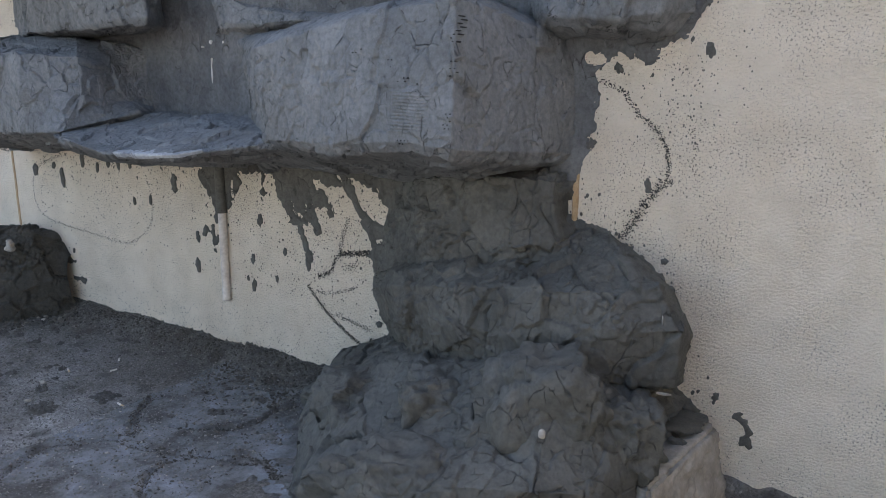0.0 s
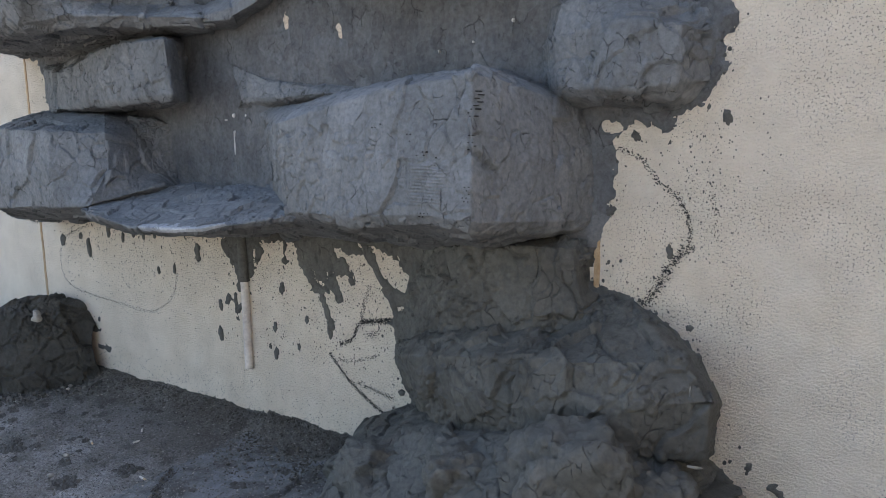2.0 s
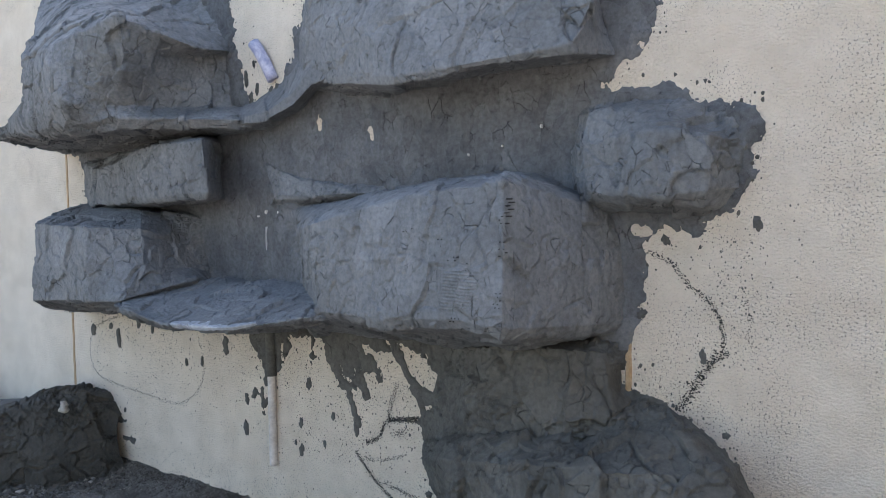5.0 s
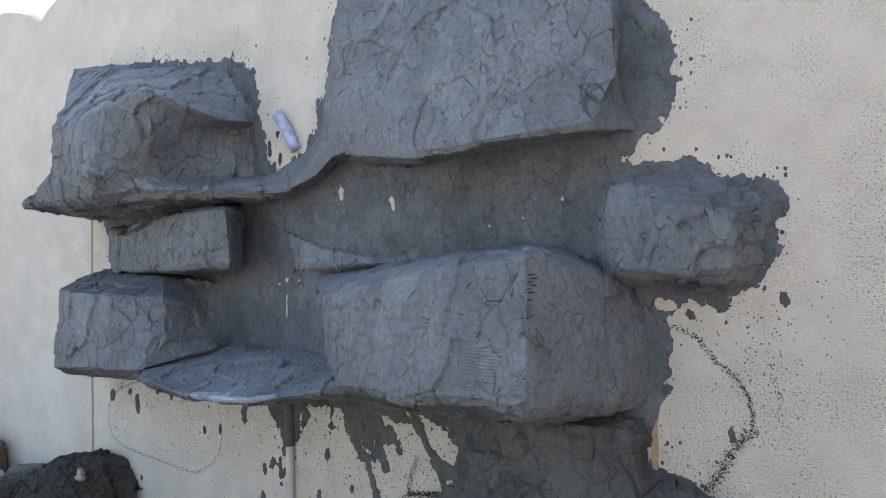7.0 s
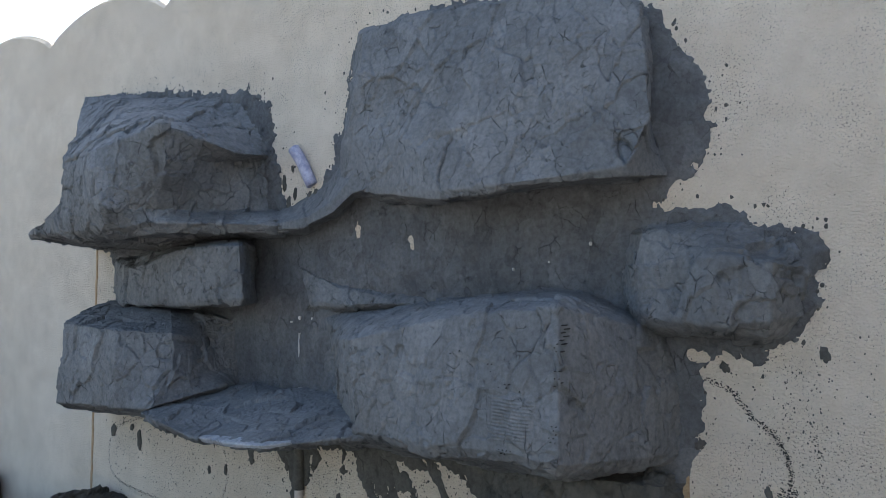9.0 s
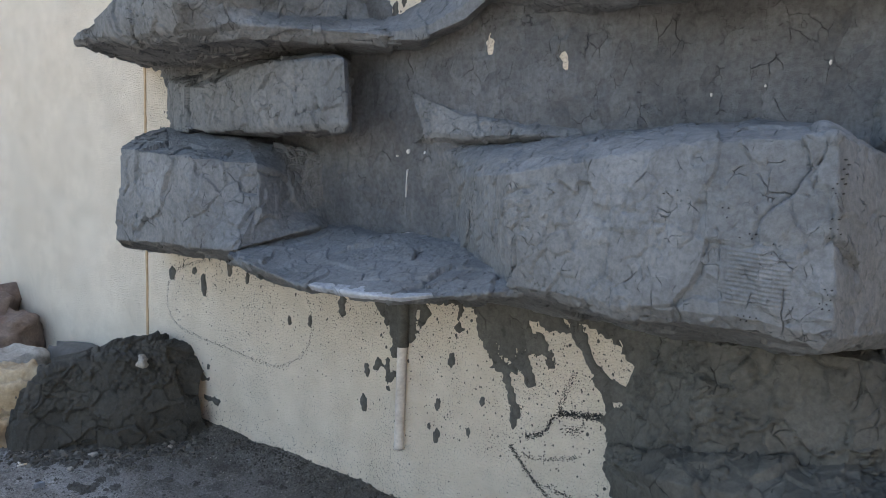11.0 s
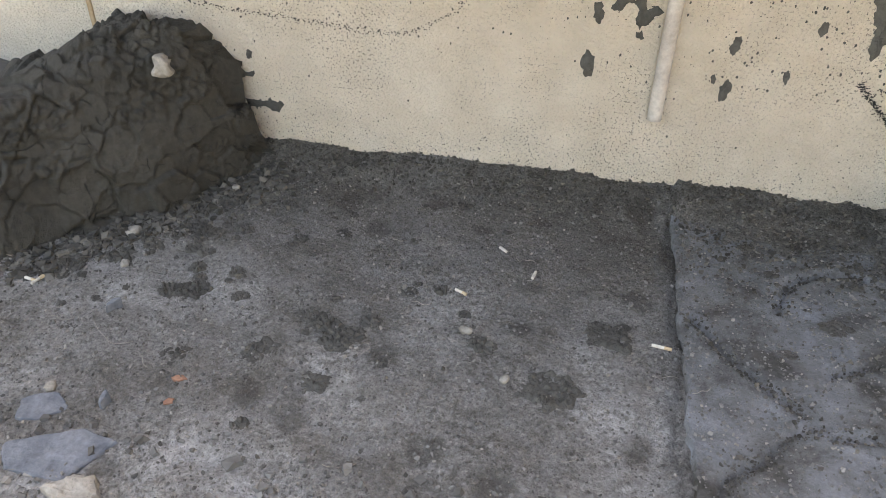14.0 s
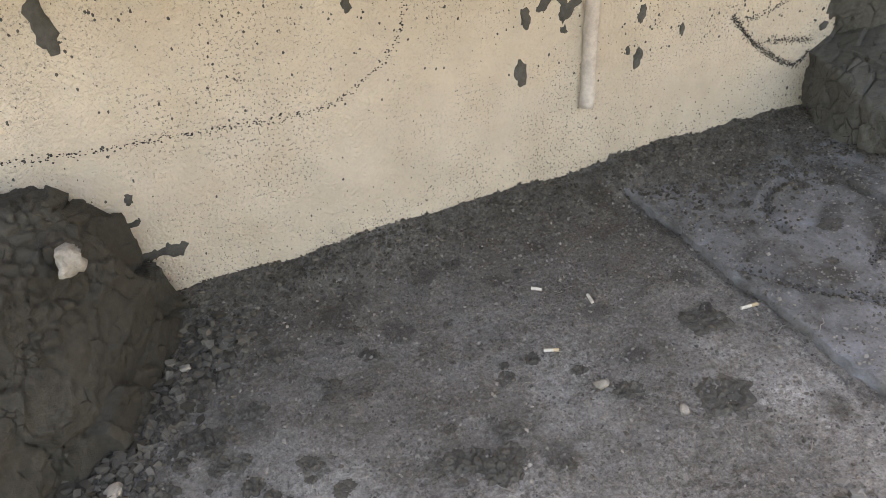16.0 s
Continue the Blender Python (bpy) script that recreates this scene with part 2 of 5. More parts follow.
M_BLOCK = plain("pale quarry stone", (0.17, 0.145, 0.12), (0.36, 0.325, 0.285), 0.9, 11, 0.006)
M_YELLOW = plain("yellow sandstone", (0.30, 0.215, 0.125), (0.5, 0.4, 0.27), 0.85, 14, 0.006)
M_BROWN = plain("red brown stone", (0.14, 0.095, 0.075), (0.28, 0.205, 0.16), 0.85, 12, 0.006)
M_PEBBLE = plain("grey gravel", (0.13, 0.122, 0.113), (0.24, 0.228, 0.215), 0.9, 9, 0.002, pieces=True)
M_CRUMB = plain("mortar crumbs", (0.075, 0.068, 0.058), (0.135, 0.125, 0.11), 0.95, 12, 0.002, pieces=True)
M_CLOD = cement("crumbled mortar", (0.055, 0.05, 0.043), (0.112, 0.104, 0.09), 0.6, 0.9, 1.5)
M_SLATE = plain("blue grey slab chip", (0.085, 0.094, 0.11), (0.215, 0.225, 0.245), 0.85, 22, 0.004)


def screed_material():
    """Dry cement topping: pale dust, dark mortar stains with soft borders, fine grit."""
    m, nt, bsdf = material("smooth cement screed")
    p = coords(nt)
    q = warped(nt, p, 6, 0.12)
    stain = noise_tex(nt, q, 4.2, 6, 0.65)
    dust = noise_tex(nt, p, 17, 7, 0.75, 0.5)
    grit = noise_tex(nt, p, 120, 5, 0.8)
    base = ramp(nt, stain, [(0.38, (0.07, 0.065, 0.058)), (0.47, (0.142, 0.141, 0.14)), (0.57, (0.178, 0.183, 0.19)), (0.70, (0.235, 0.252, 0.28))])
    base = mix(nt, base, ramp(nt, dust, [(0.36, (0.7, 0.69, 0.67)), (0.5, (1, 1, 1)), (0.64, (1.22, 1.22, 1.23))]), 1.0, "MULTIPLY")
    base = mix(nt, base, ramp(nt, grit, [(0.36, (0.84, 0.84, 0.84)), (0.5, (1, 1, 1)), (0.64, (1.14, 1.14, 1.14))]), 1.0, "MULTIPLY")
    nt.links.new(base, bsdf.inputs["Base Color"])
    bsdf.inputs["Roughness"].default_value = 0.85
    bump(nt, bsdf, [(dust, 0.006), (grit, 0.003)])
    return m


M_SLAB = screed_material()
M_WHITE = plain("white plaster", (0.60, 0.58, 0.54), (0.75, 0.73, 0.7), 0.8, 40, 0.002)
M_PAPER = plain("white paper", (0.66, 0.66, 0.66), (0.78, 0.78, 0.78), 0.8, 18, 0.0006)
M_BUTT = plain("cigarette paper", (0.48, 0.44, 0.38), (0.68, 0.64, 0.57), 0.85, 60, 0.0003)
M_FILTER = plain("cork filter paper", (0.45, 0.33, 0.2), (0.58, 0.46, 0.32), 0.85, 90, 0.0003)
M_ORANGE = plain("orange brick", (0.26, 0.12, 0.075), (0.38, 0.2, 0.13), 0.9, 40, 0.003)
M_PLASTIC = plain("blue white plastic wrap", (0.22, 0.23, 0.36), (0.5, 0.5, 0.6), 0.45, 45, 0.004)
M_BARE = cement("pale smooth cement", (0.20, 0.21, 0.225), (0.36, 0.375, 0.4), 0.3, 0.6, 0.5)
M_SHEET = plain("grey blue plastic sheet", (0.075, 0.10, 0.135), (0.13, 0.16, 0.2), 0.4, 20, 0.004)
# near-black colour that stands in for the shade inside hollows
M_HOLE_SHADE = plain("painted hollow shade", (0.012, 0.012, 0.012), (0.02, 0.02, 0.02), 0.9, 30)
M_STEEL = plain("galvanised steel", (0.3, 0.3, 0.3), (0.45, 0.45, 0.45), 0.45, 60, 0.0005, 1.0)


# ---- mesh helpers ----
def mesh_object(name, verts, faces, mat, parent=None, smooth=True):
    me = bpy.data.meshes.new(name)
    me.from_pydata([tuple(v) for v in verts] if not isinstance(verts, np.ndarray) else verts.tolist(), [], faces if isinstance(faces, list) else faces.tolist())
    me.validate()
    me.update()
    if smooth:
        me.shade_smooth()
    me.materials.append(mat)
    ob = new(name, me)
    ob.parent = parent
    return ob


def part(name, bm, mat, parent=None, label="", smooth=False):
    bmesh.ops.recalc_face_normals(bm, faces=bm.faces[:])
    me = bpy.data.meshes.new(name)
    bm.to_mesh(me)
    bm.free()
    if smooth:
        me.shade_smooth()
    me.materials.append(mat)
    ob = new(name, me)
    ob.parent = parent
    if label:
        tagged(ob, label)
    return ob


def grid_faces(nu, nv):
    i = np.arange(nu - 1)[:, None] * nv + np.arange(nv - 1)[None, :]
    return np.stack([i, i + 1, i + nv + 1, i + nv], -1).reshape(-1, 4)


def crumbs_at(p, where, scale, seed):
    """Angular crumbs with cracks between them, 0 to 1, only where wanted."""
    out = np.zeros(len(p))
    k = np.nonzero(where)[0]
    if len(k):
        q = p[k] + 0.006 * np.stack([smooth_noise(p[k] * 50, seed + s) for s in (1, 2, 3)], -1)
        d1, d2, off, val = cells(q * scale, seed)
        out[k] = (0.25 + val + 0.5 * off[:, 0]) * np.clip((d2 - d1) * 4.5, 0, 1)
    return out


def relief(p, normal, seed, amount=1.0, cell=7.0, crumble=0.35):
    """Hand-trowelled relief: overlapping tilted plates of mortar with torn edges, crevices, crumbs and sand."""
    warp = p + 0.030 * np.stack([fractal(p * 9, 3, seed + s) for s in (40, 50, 60)], -1)
    d1, d2, off, val = cells(warp * cell * np.array((1.0, 1.0, 0.75)), seed)
    tilt = np.stack([np.cos(val * 40), np.sin(val * 55), np.cos(val * 71)], -1)
    plate = 0.015 * (val - 0.5) + 0.013 * (off * tilt).sum(-1)
    e1, e2, o2, v2 = cells(warp * cell * 2.4, seed + 5)
    plate = plate + 0.006 * (v2 - 0.5) + 0.006 * (o2 * tilt[:, ::-1]).sum(-1)
    torn = smooth_noise(p * 10, seed + 3)
    seam = -0.011 * np.clip(1 - (d2 - d1) / 0.045, 0, 1) * (torn > 0.28) - 0.006 * np.clip(1 - (e2 - e1) / 0.08, 0, 1) * (torn < -0.35)
    lump = 0.008 * fractal(p * 4, 3, seed + 11) + 0.0016 * fractal(p * 60, 3, seed + 21)
    rough = np.clip(fractal(p * np.array((7, 7, 11)), 3, seed + 33) * 4 + 0.6 * crumble - 0.5, 0, 1)
    crumb = 0.011 * min(crumble, 1.0) * rough * crumbs_at(p, rough > 0, 42, seed + 37)
    return p + normal * ((plate + seam + lump) * amount + crumb)[:, None]


def patch_normals(g):
    du = np.gradient(g, axis=0)
    dv = np.gradient(g, axis=1)
    n = np.cross(du, dv)
    return n / np.maximum(np.linalg.norm(n, axis=-1, keepdims=True), 1e-9)


def loft(rows, step=0.009, rounding=3, crease=0.0):
    """A fine grid of points through a coarse cage of rows."""
    c = np.array(rows, float)
    for axis in (0, 1):
        seg = np.linalg.norm(np.diff(c, axis=axis), axis=-1).max(axis=1 - axis)
        counts = np.maximum(2, np.ceil(seg / step).astype(int))
        t = np.concatenate([[k + j / n for j in range(n)] for k, n in enumerate(counts)] + [[len(counts)]])
        k = np.minimum(t.astype(int), len(counts) - 1)
        u = t - k
        a, b = np.take(c, k, axis), np.take(c, k + 1, axis)
        u = u[:, None, None] if axis == 0 else u[None, :, None]
        c = a * (1 - u) + b * u
    for _ in range(rounding * 2):
        inner = (c[:-2, 1:-1] + c[2:, 1:-1] + c[1:-1, :-2] + c[1:-1, 2:]) / 4
        c[1:-1, 1:-1] = 0.4 * c[1:-1, 1:-1] + 0.6 * inner
    return c


def rock(name, rows, mat, label, category="rock", seed=1, amount=1.0, step=0.0048, rounding=4, cell=7.0, crumble=0.35):
    g = loft(rows, step, rounding)
    n = patch_normals(g)
    if n[..., 1].mean() > 0:
        n = -n
    shape = g.shape[:2]
    p = relief(g.reshape(-1, 3), n.reshape(-1, 3), seed, amount, cell, crumble)
    f = grid_faces(*shape)
    # turn the faces outwards
    a, b, c = p[f[:, 0]], p[f[:, 1]], p[f[:, 2]]
    if np.cross(b - a, c - a)[:, 1].mean() > 0:
        f = f[:, ::-1]
    ob = mesh_object(name, p, f, mat)
    return tagged(ob, label, category)


def lumpy_stone(name, centre, size, mat, label="", category="stone", seed=0, turn=0.0, level=3, rough=0.16, parent=None, box=0.8, trowel=False):
    bm = bmesh.new()
    bmesh.ops.create_icosphere(bm, subdivisions=level, radius=1.0)
    p = np.array([v.co[:] for v in bm.verts])
    d1, d2, off, val = cells(p * 1.3 + seed * 3.7, seed)
    r = 1 + rough * 1.4 * (val - 0.5) + rough * fractal(p * 1.5 + seed, 3, seed) + rough * 0.4 * fractal(p * 6, 3, seed + 7)
    p = np.sign(p) * np.abs(p) ** box * r[:, None] * np.array(size) / 2
    if trowel:
        out = p / np.maximum(np.linalg.norm(p, axis=1, keepdims=True), 1e-6)
        p = relief(p + np.array(centre), out, seed, 1.0, 7.0, 0.35) - np.array(centre)
    c, s = math.cos(turn), math.sin(turn)
    for v, q in zip(bm.verts, p):
        v.co = (q[0] * c - q[1] * s, q[0] * s + q[1] * c, q[2])
    ob = part(name, bm, mat, parent, smooth=True)
    ob.location = centre
    return tagged(ob, label, category) if label else ob


def tube(name, points, radius, mat, parent=None, sides=12, closed=True):
    """A pipe along a smooth line through the points."""
    pts = [Vector(p) for p in points]
    line = []
    for i in range(len(pts) - 1):
        p0, p1, p2, p3 = pts[max(i - 1, 0)], pts[i], pts[i + 1], pts[min(i + 2, len(pts) - 1)]
        n = max(2, int((p2 - p1).length / 0.02))
        for j in range(n):
            t = j / n
            line.append(0.5 * ((2 * p1) + (p2 - p0) * t + (2 * p0 - 5 * p1 + 4 * p2 - p3) * t * t + (3 * p1 - p0 - 3 * p2 + p3) * t ** 3))
    line.append(pts[-1])
    verts, faces = [], []
    for i, q in enumerate(line):
        d = (line[min(i + 1, len(line) - 1)] - line[max(i - 1, 0)]).normalized()
        side = d.cross(Vector((0, 0, 1)) if abs(d.z) < 0.9 else Vector((0, 1, 0))).normalized()
        up = side.cross(d)
        for k in range(sides):
            a = 2 * math.pi * k / sides
            verts.append(q + radius * (side * math.cos(a) + up * math.sin(a)))
    for i in range(len(line) - 1):
        for k in range(sides):
            faces.append([i * sides + k, i * sides + (k + 1) % sides, (i + 1) * sides + (k + 1) % sides, (i + 1) * sides + k])
    if closed:
        faces += [list(range(sides))[::-1], [(len(line) - 1) * sides + k for k in range(sides)]]
    return mesh_object(name, verts, faces, mat, parent)


def sheet_from_field(name, field, x0, x1, z0, z1, step, height, mat, parent=None):
    """A thin layer on the wall wherever field(x, z) > 0, with a ragged outline; height(x, z, f) is its thickness."""
    xs, zs = np.arange(x0, x1 + step, step), np.arange(z0, z1 + step, step)
    X, Z = np.meshgrid(xs, zs, indexing="ij")
    F = field(X.ravel(), Z.ravel()).reshape(X.shape)
    gx, gz = np.gradient(F, step)
    inside = F > 0
    cell_in = inside[:-1, :-1] | inside[1:, :-1] | inside[:-1, 1:] | inside[1:, 1:]
    idx = np.argwhere(cell_in)
    nv = len(zs)
    base = idx[:, 0] * nv + idx[:, 1]
    quads = np.stack([base, base + nv, base + nv + 1, base + 1], -1)
    # pull the border onto the outline
    g2 = gx ** 2 + gz ** 2 + 1e-6
    move = np.where(inside, 0, -F / g2)
    dx, dz = np.clip(move * gx, -step, step), np.clip(move * gz, -step, step)
    Y = np.where(inside, -height(X.ravel(), Z.ravel(), F.ravel()).reshape(X.shape), 0.001)
    P = np.stack([X + dx, Y, Z + dz], -1).reshape(-1, 3)
    used, inv = np.unique(quads, return_inverse=True)
    return mesh_object(name, P[used], inv.reshape(-1, 4), mat, parent)


# ---- the wall ----
def wall_top(x):
    """Scalloped coping line: shallow humps a metre wide with cusps between."""
    u = ((x + 2.56) / 1.02) % 1.0
    return 2.60 + 0.14 * math.sin(math.pi * u) ** 0.75


def boundary_wall():
    bm = bmesh.new()
    xs = [-10 + 0.06 * i for i in range(301)]
    rings = []
    for x in xs:
        z = wall_top(x)
        rings.append([bm.verts.new(p) for p in ((x, 0, -0.3), (x, 0, z - 0.02), (x, 0.02, z), (x, 0.18, z), (x, 0.20, z - 0.02), (x, 0.20, -0.3))])
    for a, b in zip(rings, rings[1:]):
        for k in range(5):
            bm.faces.new((a[k], a[k + 1], b[k + 1], b[k]))
    bm.faces.new(rings[0])
    bm.faces.new(rings[-1][::-1])
    return tagged(part("wall_north", bm, M_STUCCO), "cream stuccoed garden wall with a scalloped top", "wall", kind="structure")


wall = boundary_wall()


def light_block_wall():
    """A plain wall added out of view on the east, to block sky light."""
    bm = bmesh.new()
    bmesh.ops.create_cube(bm, size=1.0, matrix=Matrix.Translation((3.5, -3.0, 1.25)) @ Matrix.Diagonal((0.2, 6.0, 3.1, 1)))
    bmesh.ops.bevel(bm, geom=bm.edges[:], offset=0.015, segments=2, affect="EDGES")
    return tagged(part("unseen_wall_east", bm, M_STUCCO), "unseen plain cream stuccoed wall added to block sky light", "wall", kind="structure")


light_block_wall()


# ---- the ground ----
def slab_edge(x, y):
    """How far a point lies inside the smooth screed, whose straight border runs out from the wall."""
    return x + 0.528 + 0.006 * np.sin(y * 23) + 0.004 * np.sin(y * 61)


def distance_to_line(x, y, pts):
    best = np.full(x.shape, 9.0)
    for (ax, ay), (bx, by) in zip(pts, pts[1:]):
        dx, dy = bx - ax, by - ay
        t = np.clip(((x - ax) * dx + (y - ay) * dy) / (dx * dx + dy * dy), 0, 1)
        best = np.minimum(best, np.hypot(x - ax - t * dx, y - ay - t * dy))
    return best


def curve_points(pts, n=8):
    out = []
    p = [Vector(q) for q in pts]
    for i in range(len(p) - 1):
        p0, p1, p2, p3 = p[max(i - 1, 0)], p[i], p[i + 1], p[min(i + 2, len(p) - 1)]
        for j in range(n):
            t = j / n
            q = 0.5 * ((2 * p1) + (p2 - p0) * t + (2 * p0 - 5 * p1 + 4 * p2 - p3) * t * t + (3 * p1 - p0 - 3 * p2 + p3) * t ** 3)
            out.append(tuple(q))
    return out + [tuple(p[-1])]


GROOVES = [curve_points(g) for g in (
    [(-0.51, -0.46), (-0.43, -0.58), (-0.33, -0.67)],
    [(-0.40, -1.05), (-0.46, -0.92), (-0.468, -0.85), (-0.41, -0.79), (-0.32, -0.70)],
    [(-0.34, -0.40), (-0.29, -0.30), (-0.18, -0.25), (-0.09, -0.29), (-0.07, -0.40), (-0.11, -0.49), (-0.19, -0.53), (-0.26, -0.57)],
    [(-0.29, -0.72), (-0.18, -0.70), (-0.07, -0.66), (0.03, -0.63), (0.12, -0.60)],
    [(-0.1, -0.73), (0.02, -0.60), (0.14, -0.58), (0.22, -0.62)],
    [(-0.1, -0.73), (-0.06, -0.84), (0.05, -0.9)],
)]


def ground_height(x, y):
    p = np.stack([x, y, np.zeros_like(x)], -1)
    near = np.clip((4 - np.hypot(x + 0.5, y + 0.6)) / 2, 0, 1)
    z = 0.010 * fractal(p * 2.2, 4, 3) + 0.006 * fractal(p * 17, 4, 8) + 0.0025 * smooth_noise(p * 70, 12)
    inside = slab_edge(x, y)
    rubble = np.clip((y + 0.17 + 0.24 * fractal(p * 6, 3, 61)) / 0.05, 0, 1)
    under = (inside > 0) & (x < 2.6) & (y > -1.75)
    # wet mortar trodden along the plinth's side
    side = np.where(y > -0.75, np.clip((x + 0.03 - 0.16 * np.clip(-y - 0.35, 0, 1) + 0.20 * fractal(p * 6, 3, 67)) / 0.05, 0, 1), 0)
    rubble = np.maximum(rubble, side * (x < 1.0))
    heaped = 0.015 + 0.009 * fractal(p * 24, 3, 63)
    z = np.where(under, -0.012 * (1 - rubble) + (z + heaped) * rubble, z)
    z = z - 0.012 * np.clip(1 - np.abs(inside + 0.012) / 0.012, 0, 1) * np.clip(0.7 + fractal(p * 12, 3, 44), 0, 1) * (y > -1.75)
    # mortar swept into a fillet at the wall's foot
    foot = 0.052 - 0.024 * np.clip((x + 0.56) * 5, 0, 1) + 0.016 * fractal(p * 6, 3, 90)
    reach = 0.14 + 0.05 * fractal(p * 3.1, 3, 95)
    fillet = foot * np.clip(1 + y / reach, 0, 1) ** 1.5
    near_wall = np.clip(1 + (y + 0.02) / (0.19 + 0.17 * fractal(p * 4, 3, 99)), 0, 1)
    stray = np.clip(fractal(p * 7, 3, 103) * 5 - 1.2, 0, 1) * (y > -1.3) * (np.abs(x + 0.6) < 2)
    loose = np.maximum(near_wall, 0.5 * stray * (inside < 0))
    calm = np.clip(-y / 0.05, 0.25, 1)
    crumbs = calm * loose * (0.007 * crumbs_at(p, loose > 0, 55, 77) + 0.008 * crumbs_at(p, near_wall > 0.15, 26, 78) * near_wall)
    return (z + np.where(y > -0.4, fillet, 0) + crumbs) * near


def ground_sheet():
    def lines(lo, hi, step, far):
        mid = np.arange(lo, hi, step)
        out = [step]
        while sum(out) < far:
            out.append(out[-1] * 1.5)
        up = hi + np.cumsum(out)
        down = lo - np.cumsum(out)
        return np.concatenate([down[::-1], mid, up])
    xs, ys = lines(-2.6, 2.0, 0.0085, 900), lines(-1.45, 0.0, 0.0085, 900)
    X, Y = np.meshgrid(xs, ys, indexing="ij")
    Z = ground_height(X.ravel(), Y.ravel())
    P = np.stack([X.ravel(), Y.ravel(), Z], -1)
    f = grid_faces(len(xs), len(ys))
    me = mesh_object("ground", P, f[:, ::1], M_GROUND)
    return tagged(me, "dusty grey concrete ground with damp mortar spills", "ground", kind="structure")


ground = ground_sheet()


def screed_height(x, y):
    p = np.stack([x, y, np.zeros_like(x)], -1)
    groove = np.full(x.shape, 9.0)
    for g in GROOVES:
        groove = np.minimum(groove, distance_to_line(x + 0.012 * smooth_noise(p * 14, 2), y, g))
    z = 0.013 + 0.005 * fractal(p * 3, 3, 33) + 0.0035 * fractal(p * 20, 3, 35) + 0.001 * smooth_noise(p * 80, 5)
    z = z - 0.013 * np.clip(1 - groove / 0.014, 0, 1)
    return z + 0.008 * np.clip(1 - np.abs(groove - 0.020) / 0.012, 0, 1) * np.clip(0.5 + fractal(p * 9, 2, 71), 0, 1)


def floor_screed():
    """A thin cement topping with a broken straight border towards the open ground."""
    us, ys = np.concatenate([[0.0, 0.0, 0.003], np.arange(0.009, 1.7, 0.0085)]), np.arange(-1.7, 0.0, 0.0085)
    U, Y = np.meshgrid(us, ys, indexing="ij")
    q = np.stack([np.zeros_like(ys), ys, np.zeros_like(ys)], -1)
    nick = 0.010 * fractal(q * 11, 4, 141) + 0.004 * smooth_noise(q * 90, 142) + 0.006 * np.sin(ys * 5)
    X = -0.528 + nick[None, :] * np.exp(-U / 0.02) + U
    Z = screed_height(X.ravel(), Y.ravel()).reshape(X.shape)
    Z[1] -= 0.0015
    Z[0] = -0.03
    P = np.stack([X, Y, Z], -1).reshape(-1, 3)
    f = grid_faces(len(us), len(ys))
    return tagged(mesh_object("floor_screed", P, f, M_SLAB), "thin smooth grey cement screed with curved scored lines", "screed", kind="structure")


floor_screed()

# ---- mortar coat on the wall ----
COAT = [(-1.95, 2.10), (-1.9, 2.24), (-1.43, 2.18), (-0.92, 2.12), (-0.80, 2.02), (-0.775, 1.81), (-0.72, 1.62), (-0.64, 1.58), (-0.55, 1.63), (-0.46, 1.78), (-0.41, 2.0),
        (-0.34, 2.24), (0.14, 2.25), (0.45, 2.2), (0.77, 2.09), (0.80, 1.98), (0.86, 1.88), (0.885, 1.75), (0.85, 1.63), (0.75, 1.55), (0.90, 1.545), (1.0, 1.49),
        (1.11, 1.49), (1.15, 1.42), (1.13, 1.27), (1.075, 1.2), (0.99, 1.13), (0.90, 1.16), (0.85, 1.14), (0.86, 1.05), (0.84, 0.95), (0.82, 0.81), (0.77, 0.74),
        (0.80, 0.70), (0.92, 0.69), (1.0, 0.61), (1.08, 0.57), (1.13, 0.45), (1.09, 0.28), (1.2, 0.22), (1.22, 0.0), (0.14, 0.0), (0.11, 0.10), (0.14, 0.22), (0.19, 0.28), (0.11, 0.36), (0.10, 0.45),
        (0.09, 0.54), (0.17, 0.58), (0.15, 0.66), (0.08, 0.74), (-0.02, 0.77), (-0.2, 0.76), (-0.34, 0.74), (-0.40, 0.745), (-0.52, 0.74), (-0.6, 0.70), (-0.62, 0.55), (-0.68, 0.60), (-0.72, 0.74), (-1.85, 0.76), (-1.95, 0.9),
        (-1.9, 1.22), (-1.86, 1.26), (-1.84, 1.36), (-1.93, 1.46), (-1.98, 1.5), (-1.98, 1.7)]


def polygon_field(x, z, poly):
    """Signed distance, positive inside."""
    d, inside = np.full(x.shape, 9.0), np.zeros(x.shape, bool)
    for (ax, az), (bx, bz) in zip(poly, poly[1:] + poly[:1]):
        dx, dz = bx - ax, bz - az
        t = np.clip(((x - ax) * dx + (z - az) * dz) / (dx * dx + dz * dz), 0, 1)
        d = np.minimum(d, np.hypot(x - ax - t * dx, z - az - t * dz))
        cross = (az > z) != (bz > z)
        with np.errstate(divide="ignore", invalid="ignore"):
            inside ^= cross & (x < (bx - ax) * (z - az) / (bz - az if bz != az else 1e-9) + ax)
    return np.where(inside, d, -d)


# gaps through which the wall still shows
GAPS = [(-0.70, 1.78, -0.69, 1.63, 0.016), (-0.665, 1.70, -0.66, 1.64, 0.010), (-0.343, 1.545, -0.343, 1.51, 0.010), (-0.105, 1.49, -0.095, 1.45, 0.009), (0.83, 1.15, 0.86, 1.15, 0.016)]


